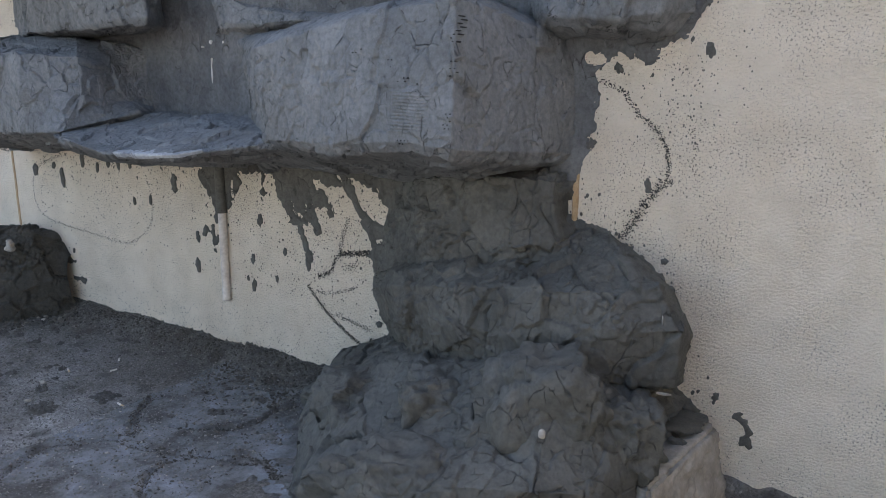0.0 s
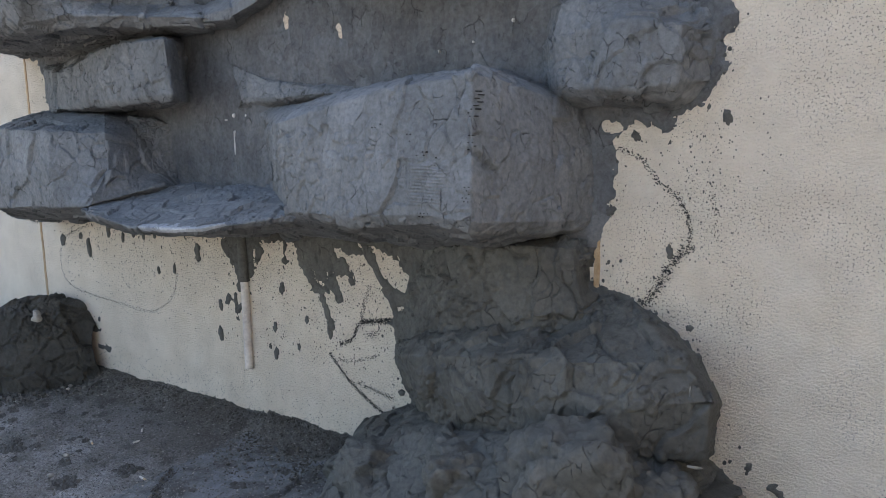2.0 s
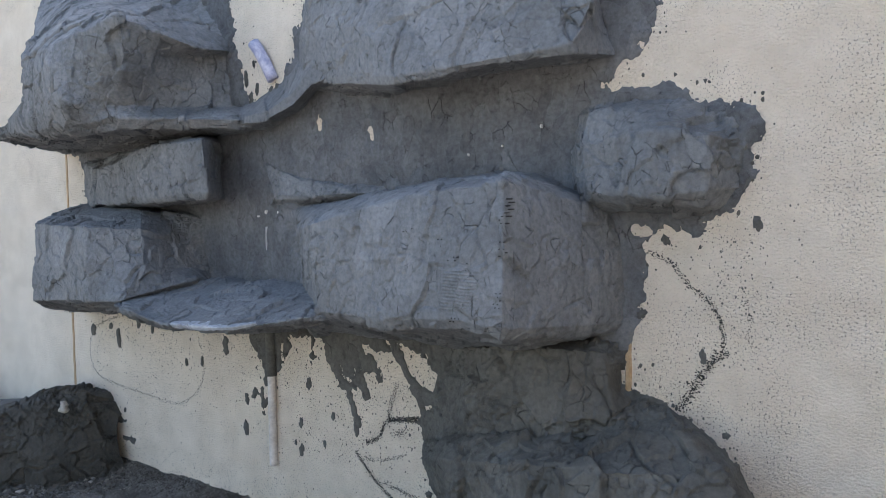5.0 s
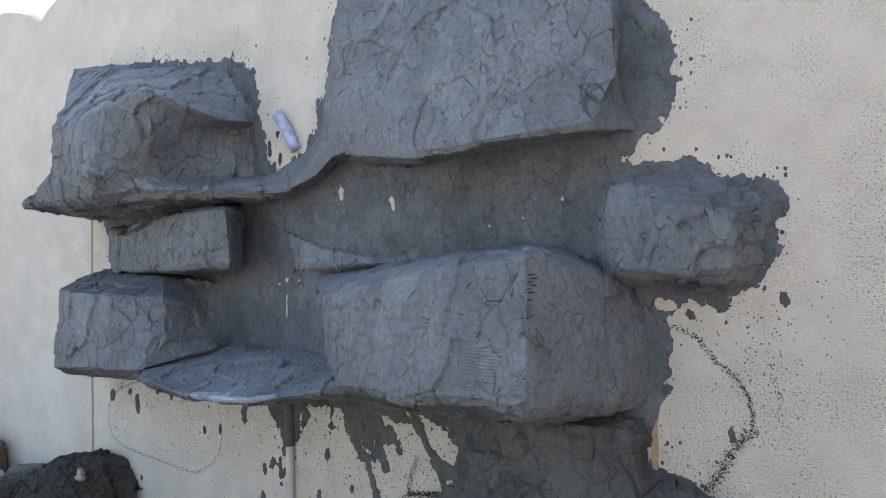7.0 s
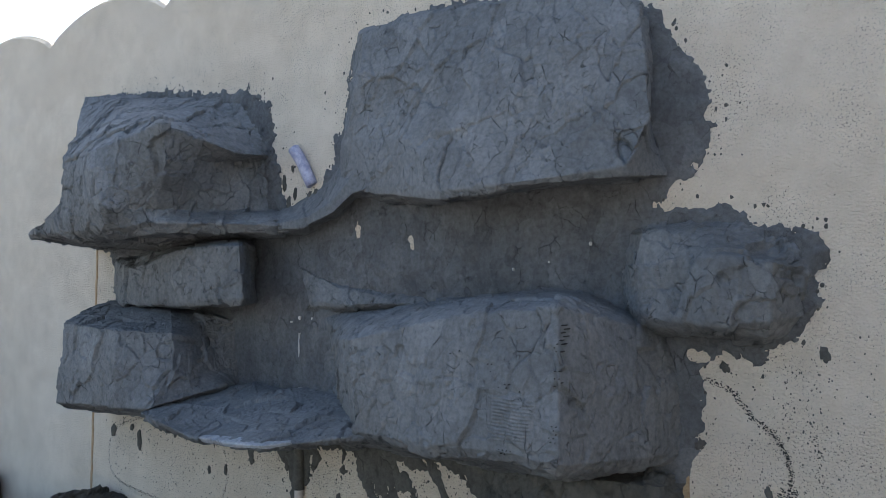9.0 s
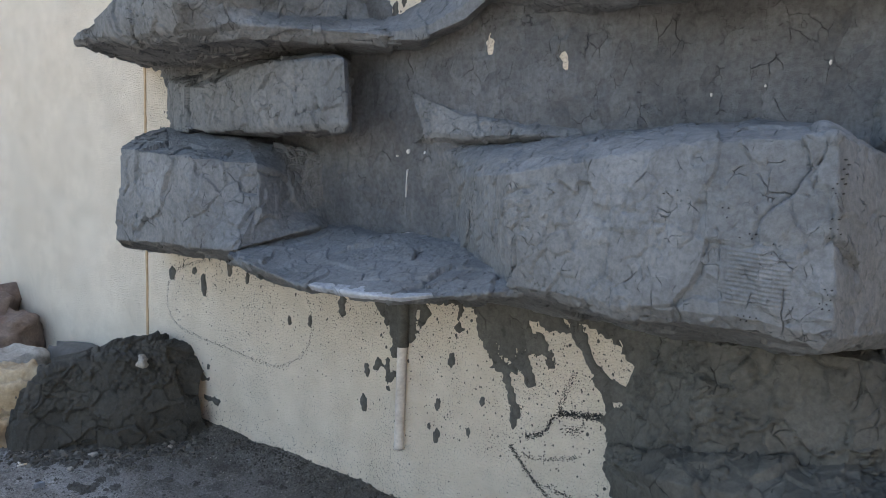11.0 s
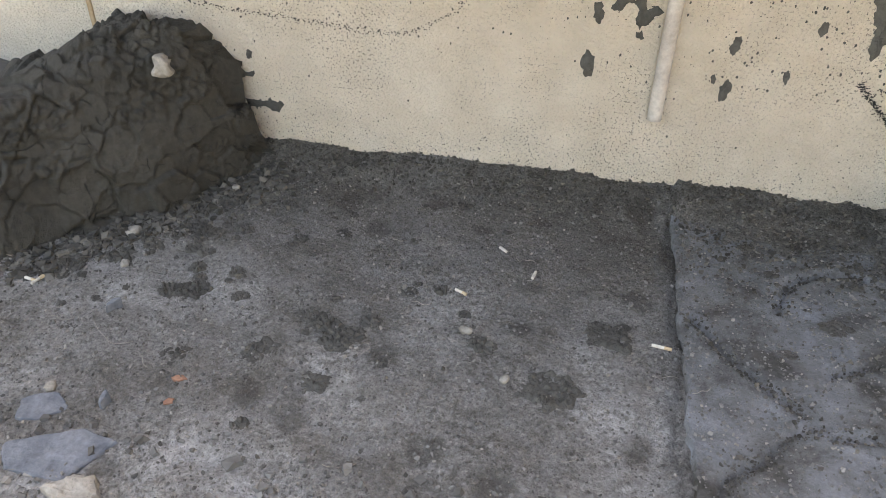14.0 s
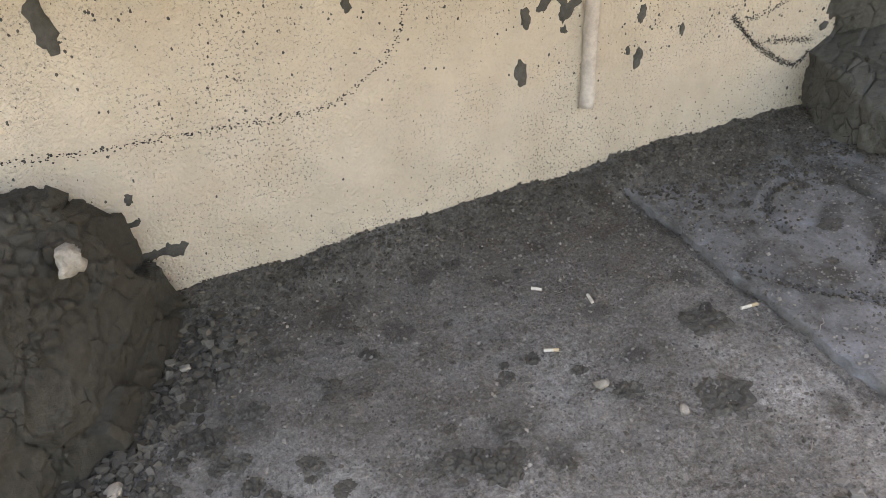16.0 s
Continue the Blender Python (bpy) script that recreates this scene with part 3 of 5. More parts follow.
def coat_field(x, z):
    p = np.stack([x, np.zeros_like(x), z], -1)
    gap = np.full(x.shape, 1.0)
    for ax, az, bx, bz, r in GAPS:
        dx, dz = bx - ax, bz - az
        t = np.clip(((x - ax) * dx + (z - az) * dz) / (dx * dx + dz * dz), 0, 1)
        gap = np.minimum(gap, np.hypot(x - ax - t * dx, z - az - t * dz) - r + 0.008 * smooth_noise(p * 70, 8))
    return np.minimum(gap, coat_outline(x, z, p))


def coat_outline(x, z, p):
    return polygon_field(x, z, COAT) + 0.030 * fractal(p * 14, 4, 7) + 0.022 * fractal(p * 48, 3, 6) + 0.008 * smooth_noise(p * 110, 4)


def coat_height(x, z, f):
    p = np.stack([x, np.zeros_like(x), z], -1)
    d1, d2, off, val = cells((p + 0.02 * smooth_noise(p * 20, 3)[:, None]) * 16, 31)
    rough = 0.010 + 0.007 * fractal(p * 7, 4, 14) + 0.010 * (val - 0.4) * np.clip((d2 - d1) * 6, 0, 1) + 0.0035 * fractal(p * 60, 2, 19)
    return np.maximum(0.003, rough * np.clip(f / 0.02, 0.25, 1))


coat = tagged(sheet_from_field("mortar_coat", coat_field, -2.1, 1.3, 0.0, 2.36, 0.0075, coat_height, M_COAT_SHADED),
              "rough dark grey cement coat thrown on the stucco wall", "render coat")

# the newest mortar, low down, is still damp
coat.data.materials.append(M_WET)
low = np.array([q.center[:] for q in coat.data.polygons])
damp_face = low[:, 2] < 0.84 + 0.08 * fractal(low * 6, 3, 17)
coat.data.polygons.foreach_set("material_index", damp_face.astype(np.int32))

# (x, z) to (x, z), radius: runs and splashes below and beside the coat
RUNS = [(-0.89, 0.68, -0.89, 0.64, 0.017), (-0.68, 0.51, -0.68, 0.42, 0.012), (1.29, 0.23, 1.33, 0.19, 0.012), (1.32, 0.16, 1.33, 0.14, 0.012),
        (-0.336, 0.756, -0.256, 0.582, 0.030), (-0.274, 0.765, -0.226, 0.639, 0.046), (-0.205, 0.776, -0.182, 0.714, 0.045), (-0.227, 0.56, -0.18, 0.44, 0.014), (-0.182, 0.631, -0.148, 0.553, 0.022),
        (-0.258, 0.599, -0.194, 0.577, 0.014), (-0.216, 0.708, -0.133, 0.657, 0.034), (-0.12, 0.692, -0.079, 0.618, 0.018), (-0.145, 0.769, -0.061, 0.743, 0.035), (-0.004, 0.729, 0.064, 0.615, 0.019),
        (0.064, 0.615, 0.104, 0.536, 0.018), (0.097, 0.59, 0.21, 0.569, 0.028), (-0.023, 0.757, 0.015, 0.701, 0.015), (-0.598, 0.733, -0.579, 0.609, 0.026), (-0.64, 0.72, -0.649, 0.54, 0.026),
        (-0.725, 0.714, -0.711, 0.67, 0.024), (-0.68, 0.703, -0.688, 0.646, 0.016), (-0.655, 0.472, -0.675, 0.438, 0.011), (-0.712, 0.499, -0.729, 0.476, 0.014), (-0.534, 0.707, -0.56, 0.631, 0.014),
        (-0.4, 0.737, -0.404, 0.676, 0.015), (0.166, 0.348, 0.149, 0.309, 0.019), (-1.70, 0.245, -1.62, 0.232, 0.014), (-1.64, 0.158, -1.56, 0.150, 0.013)]
BLOBS = [(-0.77, 0.47, 0.45, 0.013), (-0.78, 0.36, 0.32, 0.014), (-0.47, 0.42, 0.40, 0.011), (-0.47, 0.32, 0.29, 0.012), (-0.425, 0.58, 0.55, 0.012), (-0.305, 0.47, 0.45, 0.008),
         (-0.195, 0.46, 0.41, 0.011), (-1.65, 0.65, 0.60, 0.02), (-1.86, 0.66, 0.63, 0.019), (-1.16, 0.73, 0.71, 0.011), (-1.24, 0.73, 0.70, 0.011), (-1.045, 0.59, 0.57, 0.011),
         (-1.15, 0.57, 0.56, 0.011), (1.01, 0.83, 0.81, 0.010), (1.07, 0.622, 0.618, 0.009), (1.14, 1.18, 1.16, 0.011), (0.845, 0.922, 0.92, 0.014), (0.91, 1.127, 1.122, 0.012),
         (0.165, 0.555, 0.545, 0.012), (0.12, 0.262, 0.258, 0.012), (0.14, 0.31, 0.29, 0.019), (-0.35, 0.36, 0.34, 0.006),
         (-1.385, 0.70, 0.68, 0.012), (-1.49, 0.74, 0.70, 0.017), (-1.31, 0.75, 0.71, 0.016), (-0.5, 0.335, 0.325, 0.006), (-1.71, 0.68, 0.67, 0.013), (-1.62, 0.29, 0.286, 0.009),
         (-0.725, 1.74, 1.70, 0.012), (-0.70, 1.655, 1.62, 0.013), (-0.665, 1.69, 1.66, 0.010), (-0.59, 1.665, 1.63, 0.014), (-0.555, 1.68, 1.665, 0.010), (-0.68, 1.78, 1.765, 0.007), (1.235, 0.27, 0.265, 0.010)]


def run_field(x, z):
    p = np.stack([x, np.zeros_like(x), z], -1)
    best = np.full(x.shape, -1.0)
    for ax, az, bx, bz, r in RUNS:
        dx, dz = bx - ax, bz - az
        t = np.clip(((x - ax) * dx + (z - az) * dz) / (dx * dx + dz * dz), 0, 1)
        best = np.maximum(best, r * (1.1 - 0.35 * t) - np.hypot(x - ax - t * dx, z - az - t * dz))
    return best + 0.016 * fractal(p * 30, 4, 52) + 0.006 * smooth_noise(p * 100, 9)


runs = tagged(sheet_from_field("mortar_runs", run_field, -1.8, 1.45, 0.08, 0.82, 0.006, lambda x, z, f: np.clip(f, 0.0015, 0.006), M_WET),
              "dark cement runs dripping down the cream wall", "mortar drip", kind="stuff")


def splash(x, z0, z1, r, seed):
    """One flung pat of mortar, a flat dome with a ragged, dripping rim."""
    bm = bmesh.new()
    rng = random.Random(seed)
    phases = [rng.uniform(0, 6.28) for _ in range(4)]
    n, half = 22, (z0 - z1) / 2
    top = bm.verts.new((0, -0.006 - 0.1 * r, 0))
    rings = []
    for k, (s, h) in enumerate(((0.55, 0.005 + 0.08 * r), (0.85, 0.004), (1.0, 0.0))):
        ring = []
        for i in range(n):
            a = 2 * math.pi * i / n
            w = 1 + 0.22 * math.sin(2 * a + phases[0]) + 0.16 * math.sin(5 * a + phases[1]) + 0.12 * math.sin(9 * a + phases[2])
            vx, vz = s * r * w * math.cos(a), s * (r * w * math.sin(a) + half * math.sin(a))
            ring.append(bm.verts.new((vx + rng.uniform(-1, 1) * r * 0.06, -h, vz + rng.uniform(-1, 1) * r * 0.06)))
        rings.append(ring)
    for i in range(n):
        j = (i + 1) % n
        bm.faces.new((top, rings[0][i], rings[0][j]))
        for a, b in zip(rings, rings[1:]):
            bm.faces.new((a[i], b[i], b[j], a[j]))
    ob = part("mortar_splash", bm, M_WET, smooth=True)
    ob.location = (x, 0.0005, (z0 + z1) / 2)
    return tagged(ob, "small dark splash of dried mortar on the stucco", "mortar splash", "splashes on the wall")


for k, (x, z0, z1, r) in enumerate(BLOBS):
    splash(x, z0, z1, r, 300 + k)


def specks():
    """Fine spatter: hundreds of tiny flat pats round the runs and along the wall's foot."""
    rng = random.Random(21)
    verts, faces = [], []

    def speck(x, z, r):
        k, base = 6, len(verts)
        a0 = rng.uniform(0, 6.28)
        verts.append((x, -0.0035, z))
        for i in range(k):
            a = a0 + i * 2 * math.pi / k
            q = r * rng.uniform(0.55, 1.25)
            verts.append((x + q * math.cos(a) * 0.75, 0.0, z + q * math.sin(a)))
        for i in range(k):
            faces.append([base, base + 1 + i, base + 1 + (i + 1) % k])
    for _ in range(1300):
        x = rng.uniform(-1.85, 0.18)
        z = 0.74 - abs(rng.gauss(0, 0.22))
        if z > 0.05:
            speck(x, z, rng.choice((0.0012, 0.0015, 0.002, 0.0035)))
    for _ in range(500):
        x = rng.gauss(-0.2, 0.25)
        speck(x, rng.uniform(0.3, 0.76), rng.choice((0.0013, 0.002, 0.004)))
    for _ in range(220):
        speck(rng.uniform(0.75, 1.25), rng.uniform(0.55, 1.25), rng.choice((0.0015, 0.002, 0.003)))
    for _ in range(130):
        a = rng.uniform(-2.0, 1.2)
        speck(a, 1.5 + rng.uniform(0.05, 0.9), rng.choice((0.0015, 0.002, 0.004)))
    for (ax, az), (bx, bz) in zip(COAT, COAT[1:]):
        for _ in range(int(90 * math.hypot(bx - ax, bz - az))):
            t = rng.random()
            speck(ax + (bx - ax) * t + rng.gauss(0, 0.045), max(0.03, az + (bz - az) * t + rng.gauss(0, 0.045)), rng.choice((0.0015, 0.0025, 0.004, 0.007)))
    for _ in range(260):
        speck(rng.gauss(1.08, 0.06), rng.uniform(0.80, 1.16), rng.choice((0.001, 0.0015, 0.002, 0.003)))
    for _ in range(1500):
        speck(rng.uniform(-1.7, 1.8), 0.05 + abs(rng.gauss(0, 0.07)), rng.choice((0.001, 0.0013, 0.002)))
    return tagged(mesh_object("spatter", verts, faces, M_WET, smooth=False), "fine dark specks of spattered mortar on the stucco", "spatter", kind="stuff")


specks()

# ---- the sculpted rocks ----
UL = [
    [(-1.95, 0.03, 2.26), (-1.9, 0.03, 2.24), (-1.7, 0.03, 2.2), (-1.58, 0.03, 2.19), (-1.14, 0.03, 2.13), (-0.86, 0.03, 2.09)],
    [(-1.98, 0.03, 2.2), (-1.92, -0.15, 2.2), (-1.62, -0.17, 2.14), (-1.31, -0.18, 2.08), (-1.09, -0.04, 2.08), (-0.84, 0.03, 2.06)],
    [(-1.97, 0.03, 2.0), (-1.51, -0.42, 1.9), (-1.19, -0.45, 1.9), (-0.96, -0.42, 1.93), (-1.02, -0.12, 2.02), (-0.82, 0.03, 1.94)],
    [(-1.96, 0.03, 1.9), (-1.42, -0.5, 1.81), (-1.16, -0.53, 1.81), (-0.82, -0.47, 1.88), (-0.76, -0.2, 1.81), (-0.81, 0.03, 1.84)],
    [(-1.95, 0.03, 1.8), (-1.39, -0.51, 1.75), (-1.12, -0.55, 1.74), (-0.84, -0.44, 1.76), (-0.87, -0.12, 1.8), (-0.8, 0.03, 1.81)],
    [(-1.95, 0.03, 1.65), (-1.42, -0.5, 1.64), (-1.04, -0.54, 1.6), (-0.97, -0.4, 1.6), (-0.87, -0.14, 1.61), (-0.77, 0.03, 1.63)],
    [(-1.97, 0.03, 1.57), (-1.72, -0.48, 1.53), (-1.09, -0.5, 1.53), (-0.96, -0.42, 1.55), (-0.77, -0.24, 1.55), (-0.57, -0.12, 1.54)],
    [(-1.97, 0.03, 1.54), (-1.74, -0.46, 1.52), (-1.16, -0.46, 1.5), (-0.99, -0.4, 1.51), (-0.8, -0.22, 1.52), (-0.59, -0.1, 1.52)],
    [(-1.97, 0.03, 1.5), (-2.07, 0.03, 1.5), (-1.77, 0.03, 1.48), (-1.45, 0.03, 1.47), (-1.05, 0.03, 1.51), (-0.71, 0.03, 1.52)],
]
LIP = [
    [(-0.86, 0.03, 1.63), (-0.71, 0.03, 1.65), (-0.57, 0.03, 1.71), (-0.48, 0.03, 1.79), (-0.45, 0.03, 1.88)],
    [(-0.75, -0.06, 1.58), (-0.61, -0.06, 1.59), (-0.45, -0.06, 1.64), (-0.36, -0.06, 1.73), (-0.32, -0.06, 1.82)],
    [(-0.65, -0.13, 1.55), (-0.51, -0.12, 1.56), (-0.38, -0.11, 1.61), (-0.29, -0.11, 1.68), (-0.24, -0.1, 1.75)],
    [(-0.65, -0.13, 1.53), (-0.5, -0.12, 1.53), (-0.36, -0.11, 1.58), (-0.27, -0.11, 1.64), (-0.19, -0.12, 1.65)],
    [(-0.86, 0.03, 1.52), (-0.64, 0.03, 1.51), (-0.46, 0.03, 1.57), (-0.37, 0.03, 1.63), (-0.29, 0.03, 1.64)],
]
rock("rock_outcrop", UL, M_ROCK, "grey cement rock outcrop with a thin drooping ledge under it", seed=11, amount=0.75, rounding=1)
lip = rock("lip", LIP, M_ROCK, "curved thin lip sweeping up to the slab", "", seed=23, amount=0.35, rounding=2)
lip.parent = bpy.data.objects["rock_outcrop"]
SLAB = [
    [(-0.4, 0.03, 2.29), (-0.29, 0.03, 2.27), (0.12, 0.03, 2.26), (0.53, 0.03, 2.2), (0.69, 0.03, 2.15), (0.73, 0.03, 2.14)],
    [(-0.39, 0.03, 2.25), (-0.29, -0.05, 2.21), (0.17, -0.05, 2.21), (0.57, -0.05, 2.16), (0.71, -0.04, 2.1), (0.72, 0.03, 2.11)],
    [(-0.43, 0.03, 2.1), (-0.25, -0.1, 2.04), (0.23, -0.13, 1.99), (0.6, -0.12, 1.99), (0.74, -0.1, 1.94), (0.73, 0.03, 1.97)],
    [(-0.47, 0.03, 1.87), (-0.34, -0.08, 1.82), (0.03, -0.19, 1.78), (0.63, -0.18, 1.75), (0.77, -0.14, 1.76), (0.72, 0.03, 1.79)],
    [(-0.48, 0.03, 1.72), (-0.33, -0.08, 1.68), (0.19, -0.24, 1.6), (0.49, -0.24, 1.61), (0.73, -0.2, 1.63), (0.78, 0.03, 1.64)],
    [(-0.52, 0.03, 1.64), (-0.35, -0.07, 1.66), (0.18, -0.23, 1.58), (0.48, -0.23, 1.6), (0.73, -0.19, 1.61), (0.78, 0.03, 1.63)],
    [(-0.52, 0.03, 1.62), (-0.4, 0.03, 1.63), (-0.02, 0.03, 1.59), (0.33, 0.03, 1.62), (0.63, 0.03, 1.62), (0.78, 0.03, 1.62)],
]
rock("rock_slab", SLAB, M_ROCK, "broad trowelled grey cement slab leaning out from the wall", seed=12, amount=0.6, cell=6.0, rounding=1)
SMALL = [
    [(-1.97, 0.03, 1.46), (-1.79, 0.03, 1.46), (-1.45, 0.03, 1.52), (-1.05, 0.03, 1.53), (-0.91, 0.03, 1.5)],
    [(-1.89, 0, 1.43), (-1.36, -0.22, 1.39), (-1.05, -0.24, 1.46), (-0.68, -0.25, 1.47), (-0.91, 0.03, 1.48)],
    [(-1.88, 0, 1.29), (-1.45, -0.2, 1.28), (-1.05, -0.24, 1.27), (-0.67, -0.24, 1.28), (-0.89, 0.03, 1.27)],
    [(-1.86, 0, 1.24), (-1.49, -0.19, 1.24), (-1.06, -0.23, 1.25), (-0.69, -0.23, 1.26), (-0.89, 0.03, 1.26)],
    [(-1.88, 0.03, 1.21), (-1.76, 0.03, 1.21), (-1.45, 0.03, 1.22), (-1.05, 0.03, 1.24), (-0.89, 0.03, 1.25)],
]
rock("rock_block", SMALL, M_ROCK, "small squared cement block tucked under the overhang", seed=13, amount=0.8, rounding=2)
LEFT = [
    [(-1.91, 0.03, 1.25), (-1.76, 0.03, 1.24), (-1.45, 0.03, 1.23), (-1.12, 0.03, 1.22), (-0.97, 0.03, 1.2)],
    [(-1.83, -0.15, 1.22), (-1.58, -0.16, 1.23), (-1.23, -0.14, 1.22), (-1.05, -0.05, 1.19), (-0.97, 0.03, 1.16)],
    [(-1.58, -0.4, 1.17), (-1.17, -0.42, 1.16), (-0.99, -0.3, 1.15), (-1.02, -0.1, 1.09), (-0.97, 0.03, 1.04)],
    [(-1.58, -0.41, 1.02), (-1.14, -0.43, 1.02), (-0.96, -0.32, 1.02), (-0.98, -0.1, 0.98), (-0.97, 0.03, 0.95)],
    [(-1.59, -0.41, 0.85), (-1.12, -0.43, 0.88), (-0.94, -0.42, 0.89), (-0.88, -0.15, 0.95), (-0.97, 0.03, 0.92)],
    [(-1.87, -0.2, 0.77), (-1.32, -0.3, 0.82), (-1.13, -0.3, 0.83), (-0.94, -0.1, 0.87), (-0.97, 0.03, 0.88)],
    [(-1.94, 0.03, 0.73), (-1.84, 0.03, 0.73), (-1.56, 0.03, 0.75), (-1.11, 0.03, 0.8), (-0.97, 0.03, 0.85)],
]
rock("rock_ledge", LEFT, M_ROCK, "dark cement ledge block with a scored blunt end", seed=14, amount=0.7, rounding=1)
TRAY = [
    [(-1.16, 0.03, 0.96), (-0.93, 0.03, 0.95), (-0.7, 0.03, 0.94), (-0.1, 0.03, 0.97)],
    [(-1.06, -0.15, 0.94), (-0.88, -0.1, 0.94), (-0.6, -0.06, 0.94), (-0.1, -0.06, 0.96)],
    [(-0.97, -0.42, 0.88), (-0.64, -0.42, 0.86), (-0.35, -0.4, 0.88), (0.02, -0.30, 0.92)],
    [(-0.94, -0.45, 0.88), (-0.62, -0.48, 0.84), (-0.24, -0.48, 0.86), (0.02, -0.345, 0.905)],
    [(-0.94, -0.44, 0.86), (-0.64, -0.46, 0.82), (-0.27, -0.46, 0.84), (0.02, -0.335, 0.89)],
    [(-1.6, 0.03, 0.74), (-1.35, 0.03, 0.72), (-0.84, 0.03, 0.73), (-0.2, 0.03, 0.78)],
]
rock("rock_basin", TRAY, M_ROCK, "shallow cement basin shelf with a pale unfinished rim", seed=15, amount=0.6, rounding=2)
RIM = [
    [(-0.56, -0.470, 0.853), (-0.46, -0.462, 0.856), (-0.36, -0.455, 0.862), (-0.26, -0.452, 0.868), (-0.19, -0.452, 0.880)],
    [(-0.57, -0.488, 0.848), (-0.46, -0.494, 0.850), (-0.36, -0.496, 0.855), (-0.26, -0.490, 0.862), (-0.18, -0.462, 0.878)],
    [(-0.56, -0.480, 0.836), (-0.46, -0.486, 0.838), (-0.36, -0.487, 0.843), (-0.26, -0.482, 0.850), (-0.18, -0.456, 0.870)],
]
rim = rock("rim", RIM, M_BARE, "pale smooth unfinished rim", "", seed=31, amount=0.25, rounding=1)
rim.parent = bpy.data.objects["rock_basin"]
BOULDER = [
    [(-0.64, 0.03, 1.23), (-0.34, 0.03, 1.25), (-0.03, 0.03, 1.28), (0.33, 0.03, 1.32), (0.52, 0.03, 1.31), (0.7, 0.03, 1.25)],
    [(-0.52, 0.03, 1.15), (-0.1, -0.28, 1.2), (0.19, -0.25, 1.27), (0.41, -0.26, 1.3), (0.6, -0.33, 1.3), (0.73, 0.03, 1.23)],
    [(-0.47, 0, 1.13), (-0.06, -0.36, 1.17), (0.27, -0.36, 1.24), (0.48, -0.37, 1.27), (0.63, -0.38, 1.28), (0.77, 0.03, 1.2)],
    [(-0.45, 0, 0.96), (-0.05, -0.36, 1.03), (0.3, -0.4, 1.08), (0.51, -0.42, 1.09), (0.65, -0.42, 1.1), (0.81, 0.03, 1.05)],
    [(-0.45, 0, 0.81), (-0.03, -0.355, 0.91), (0.28, -0.42, 0.92), (0.53, -0.45, 0.94), (0.67, -0.46, 0.93), (0.81, 0.03, 0.89)],
    [(-0.45, 0.03, 0.76), (-0.03, -0.33, 0.89), (0.26, -0.4, 0.89), (0.52, -0.43, 0.91), (0.65, -0.44, 0.9), (0.79, 0.03, 0.86)],
    [(-0.45, 0.03, 0.73), (-0.34, 0.03, 0.75), (-0.08, 0.03, 0.76), (0.22, 0.03, 0.76), (0.44, 0.03, 0.76), (0.77, 0.03, 0.84)],
]
rock("rock_boulder", BOULDER, M_ROCK, "large grey cement boulder with a sharp upright corner", seed=16, amount=0.6, rounding=1)


def front_of(ob, x, z, reach=0.012):
    """Where the face of a thing lies at x, z."""
    co = np.array([v.co[:] for v in ob.data.vertices])
    near = co[np.hypot(co[:, 0] - x, co[:, 2] - z) < reach]
    return float(near[:, 1].min()) if len(near) else -0.4


def lath_holes(x, z, cols, rows, seed):
    """A few diamonds of metal lath through thin cement; hole shade is painted on near-black lids."""
    rng = random.Random(seed)
    bm = bmesh.new()
    for i in range(cols):
        for j in range(rows):
            if rng.random() < 0.5:
                continue
            cx, cz = i * 0.011 + (j % 2) * 0.0055, j * 0.0085
            w, h = rng.uniform(0.0012, 0.0024), rng.uniform(0.0012, 0.0019)
            y = front_of(bpy.data.objects["rock_boulder"], x + cx, z + cz) - 0.0005
            ring = [bm.verts.new((cx + w * a, y, cz + h * b)) for a, b in ((-1, 0), (0, -1), (1, 0), (0, 1))]
            deep = [bm.verts.new((v.co.x, y + 0.03, v.co.z)) for v in ring]
            bm.faces.new(ring)
            for k in range(4):
                bm.faces.new((ring[k], deep[k], deep[(k + 1) % 4], ring[(k + 1) % 4]))
    ob = part("lath_patch", bm, M_HOLE_SHADE, bpy.data.objects["rock_boulder"], "mesh holes with their shade painted near-black")
    ob.location = (x, 0, z)
    return tagged(ob, kind="stuff")


for k, (x, z, cols, rows) in enumerate([(0.33, 1.155, 3, 2), (0.45, 1.12, 2, 3), (0.49, 1.085, 3, 2), (0.54, 1.08, 2, 4), (0.55, 1.045, 2, 3), (0.635, 1.17, 2, 9), (0.64, 1.10, 2, 5), (0.49, 0.935, 5, 2), (0.64, 0.97, 2, 6)]):
    lath_holes(x, z, cols, rows, 800 + k)


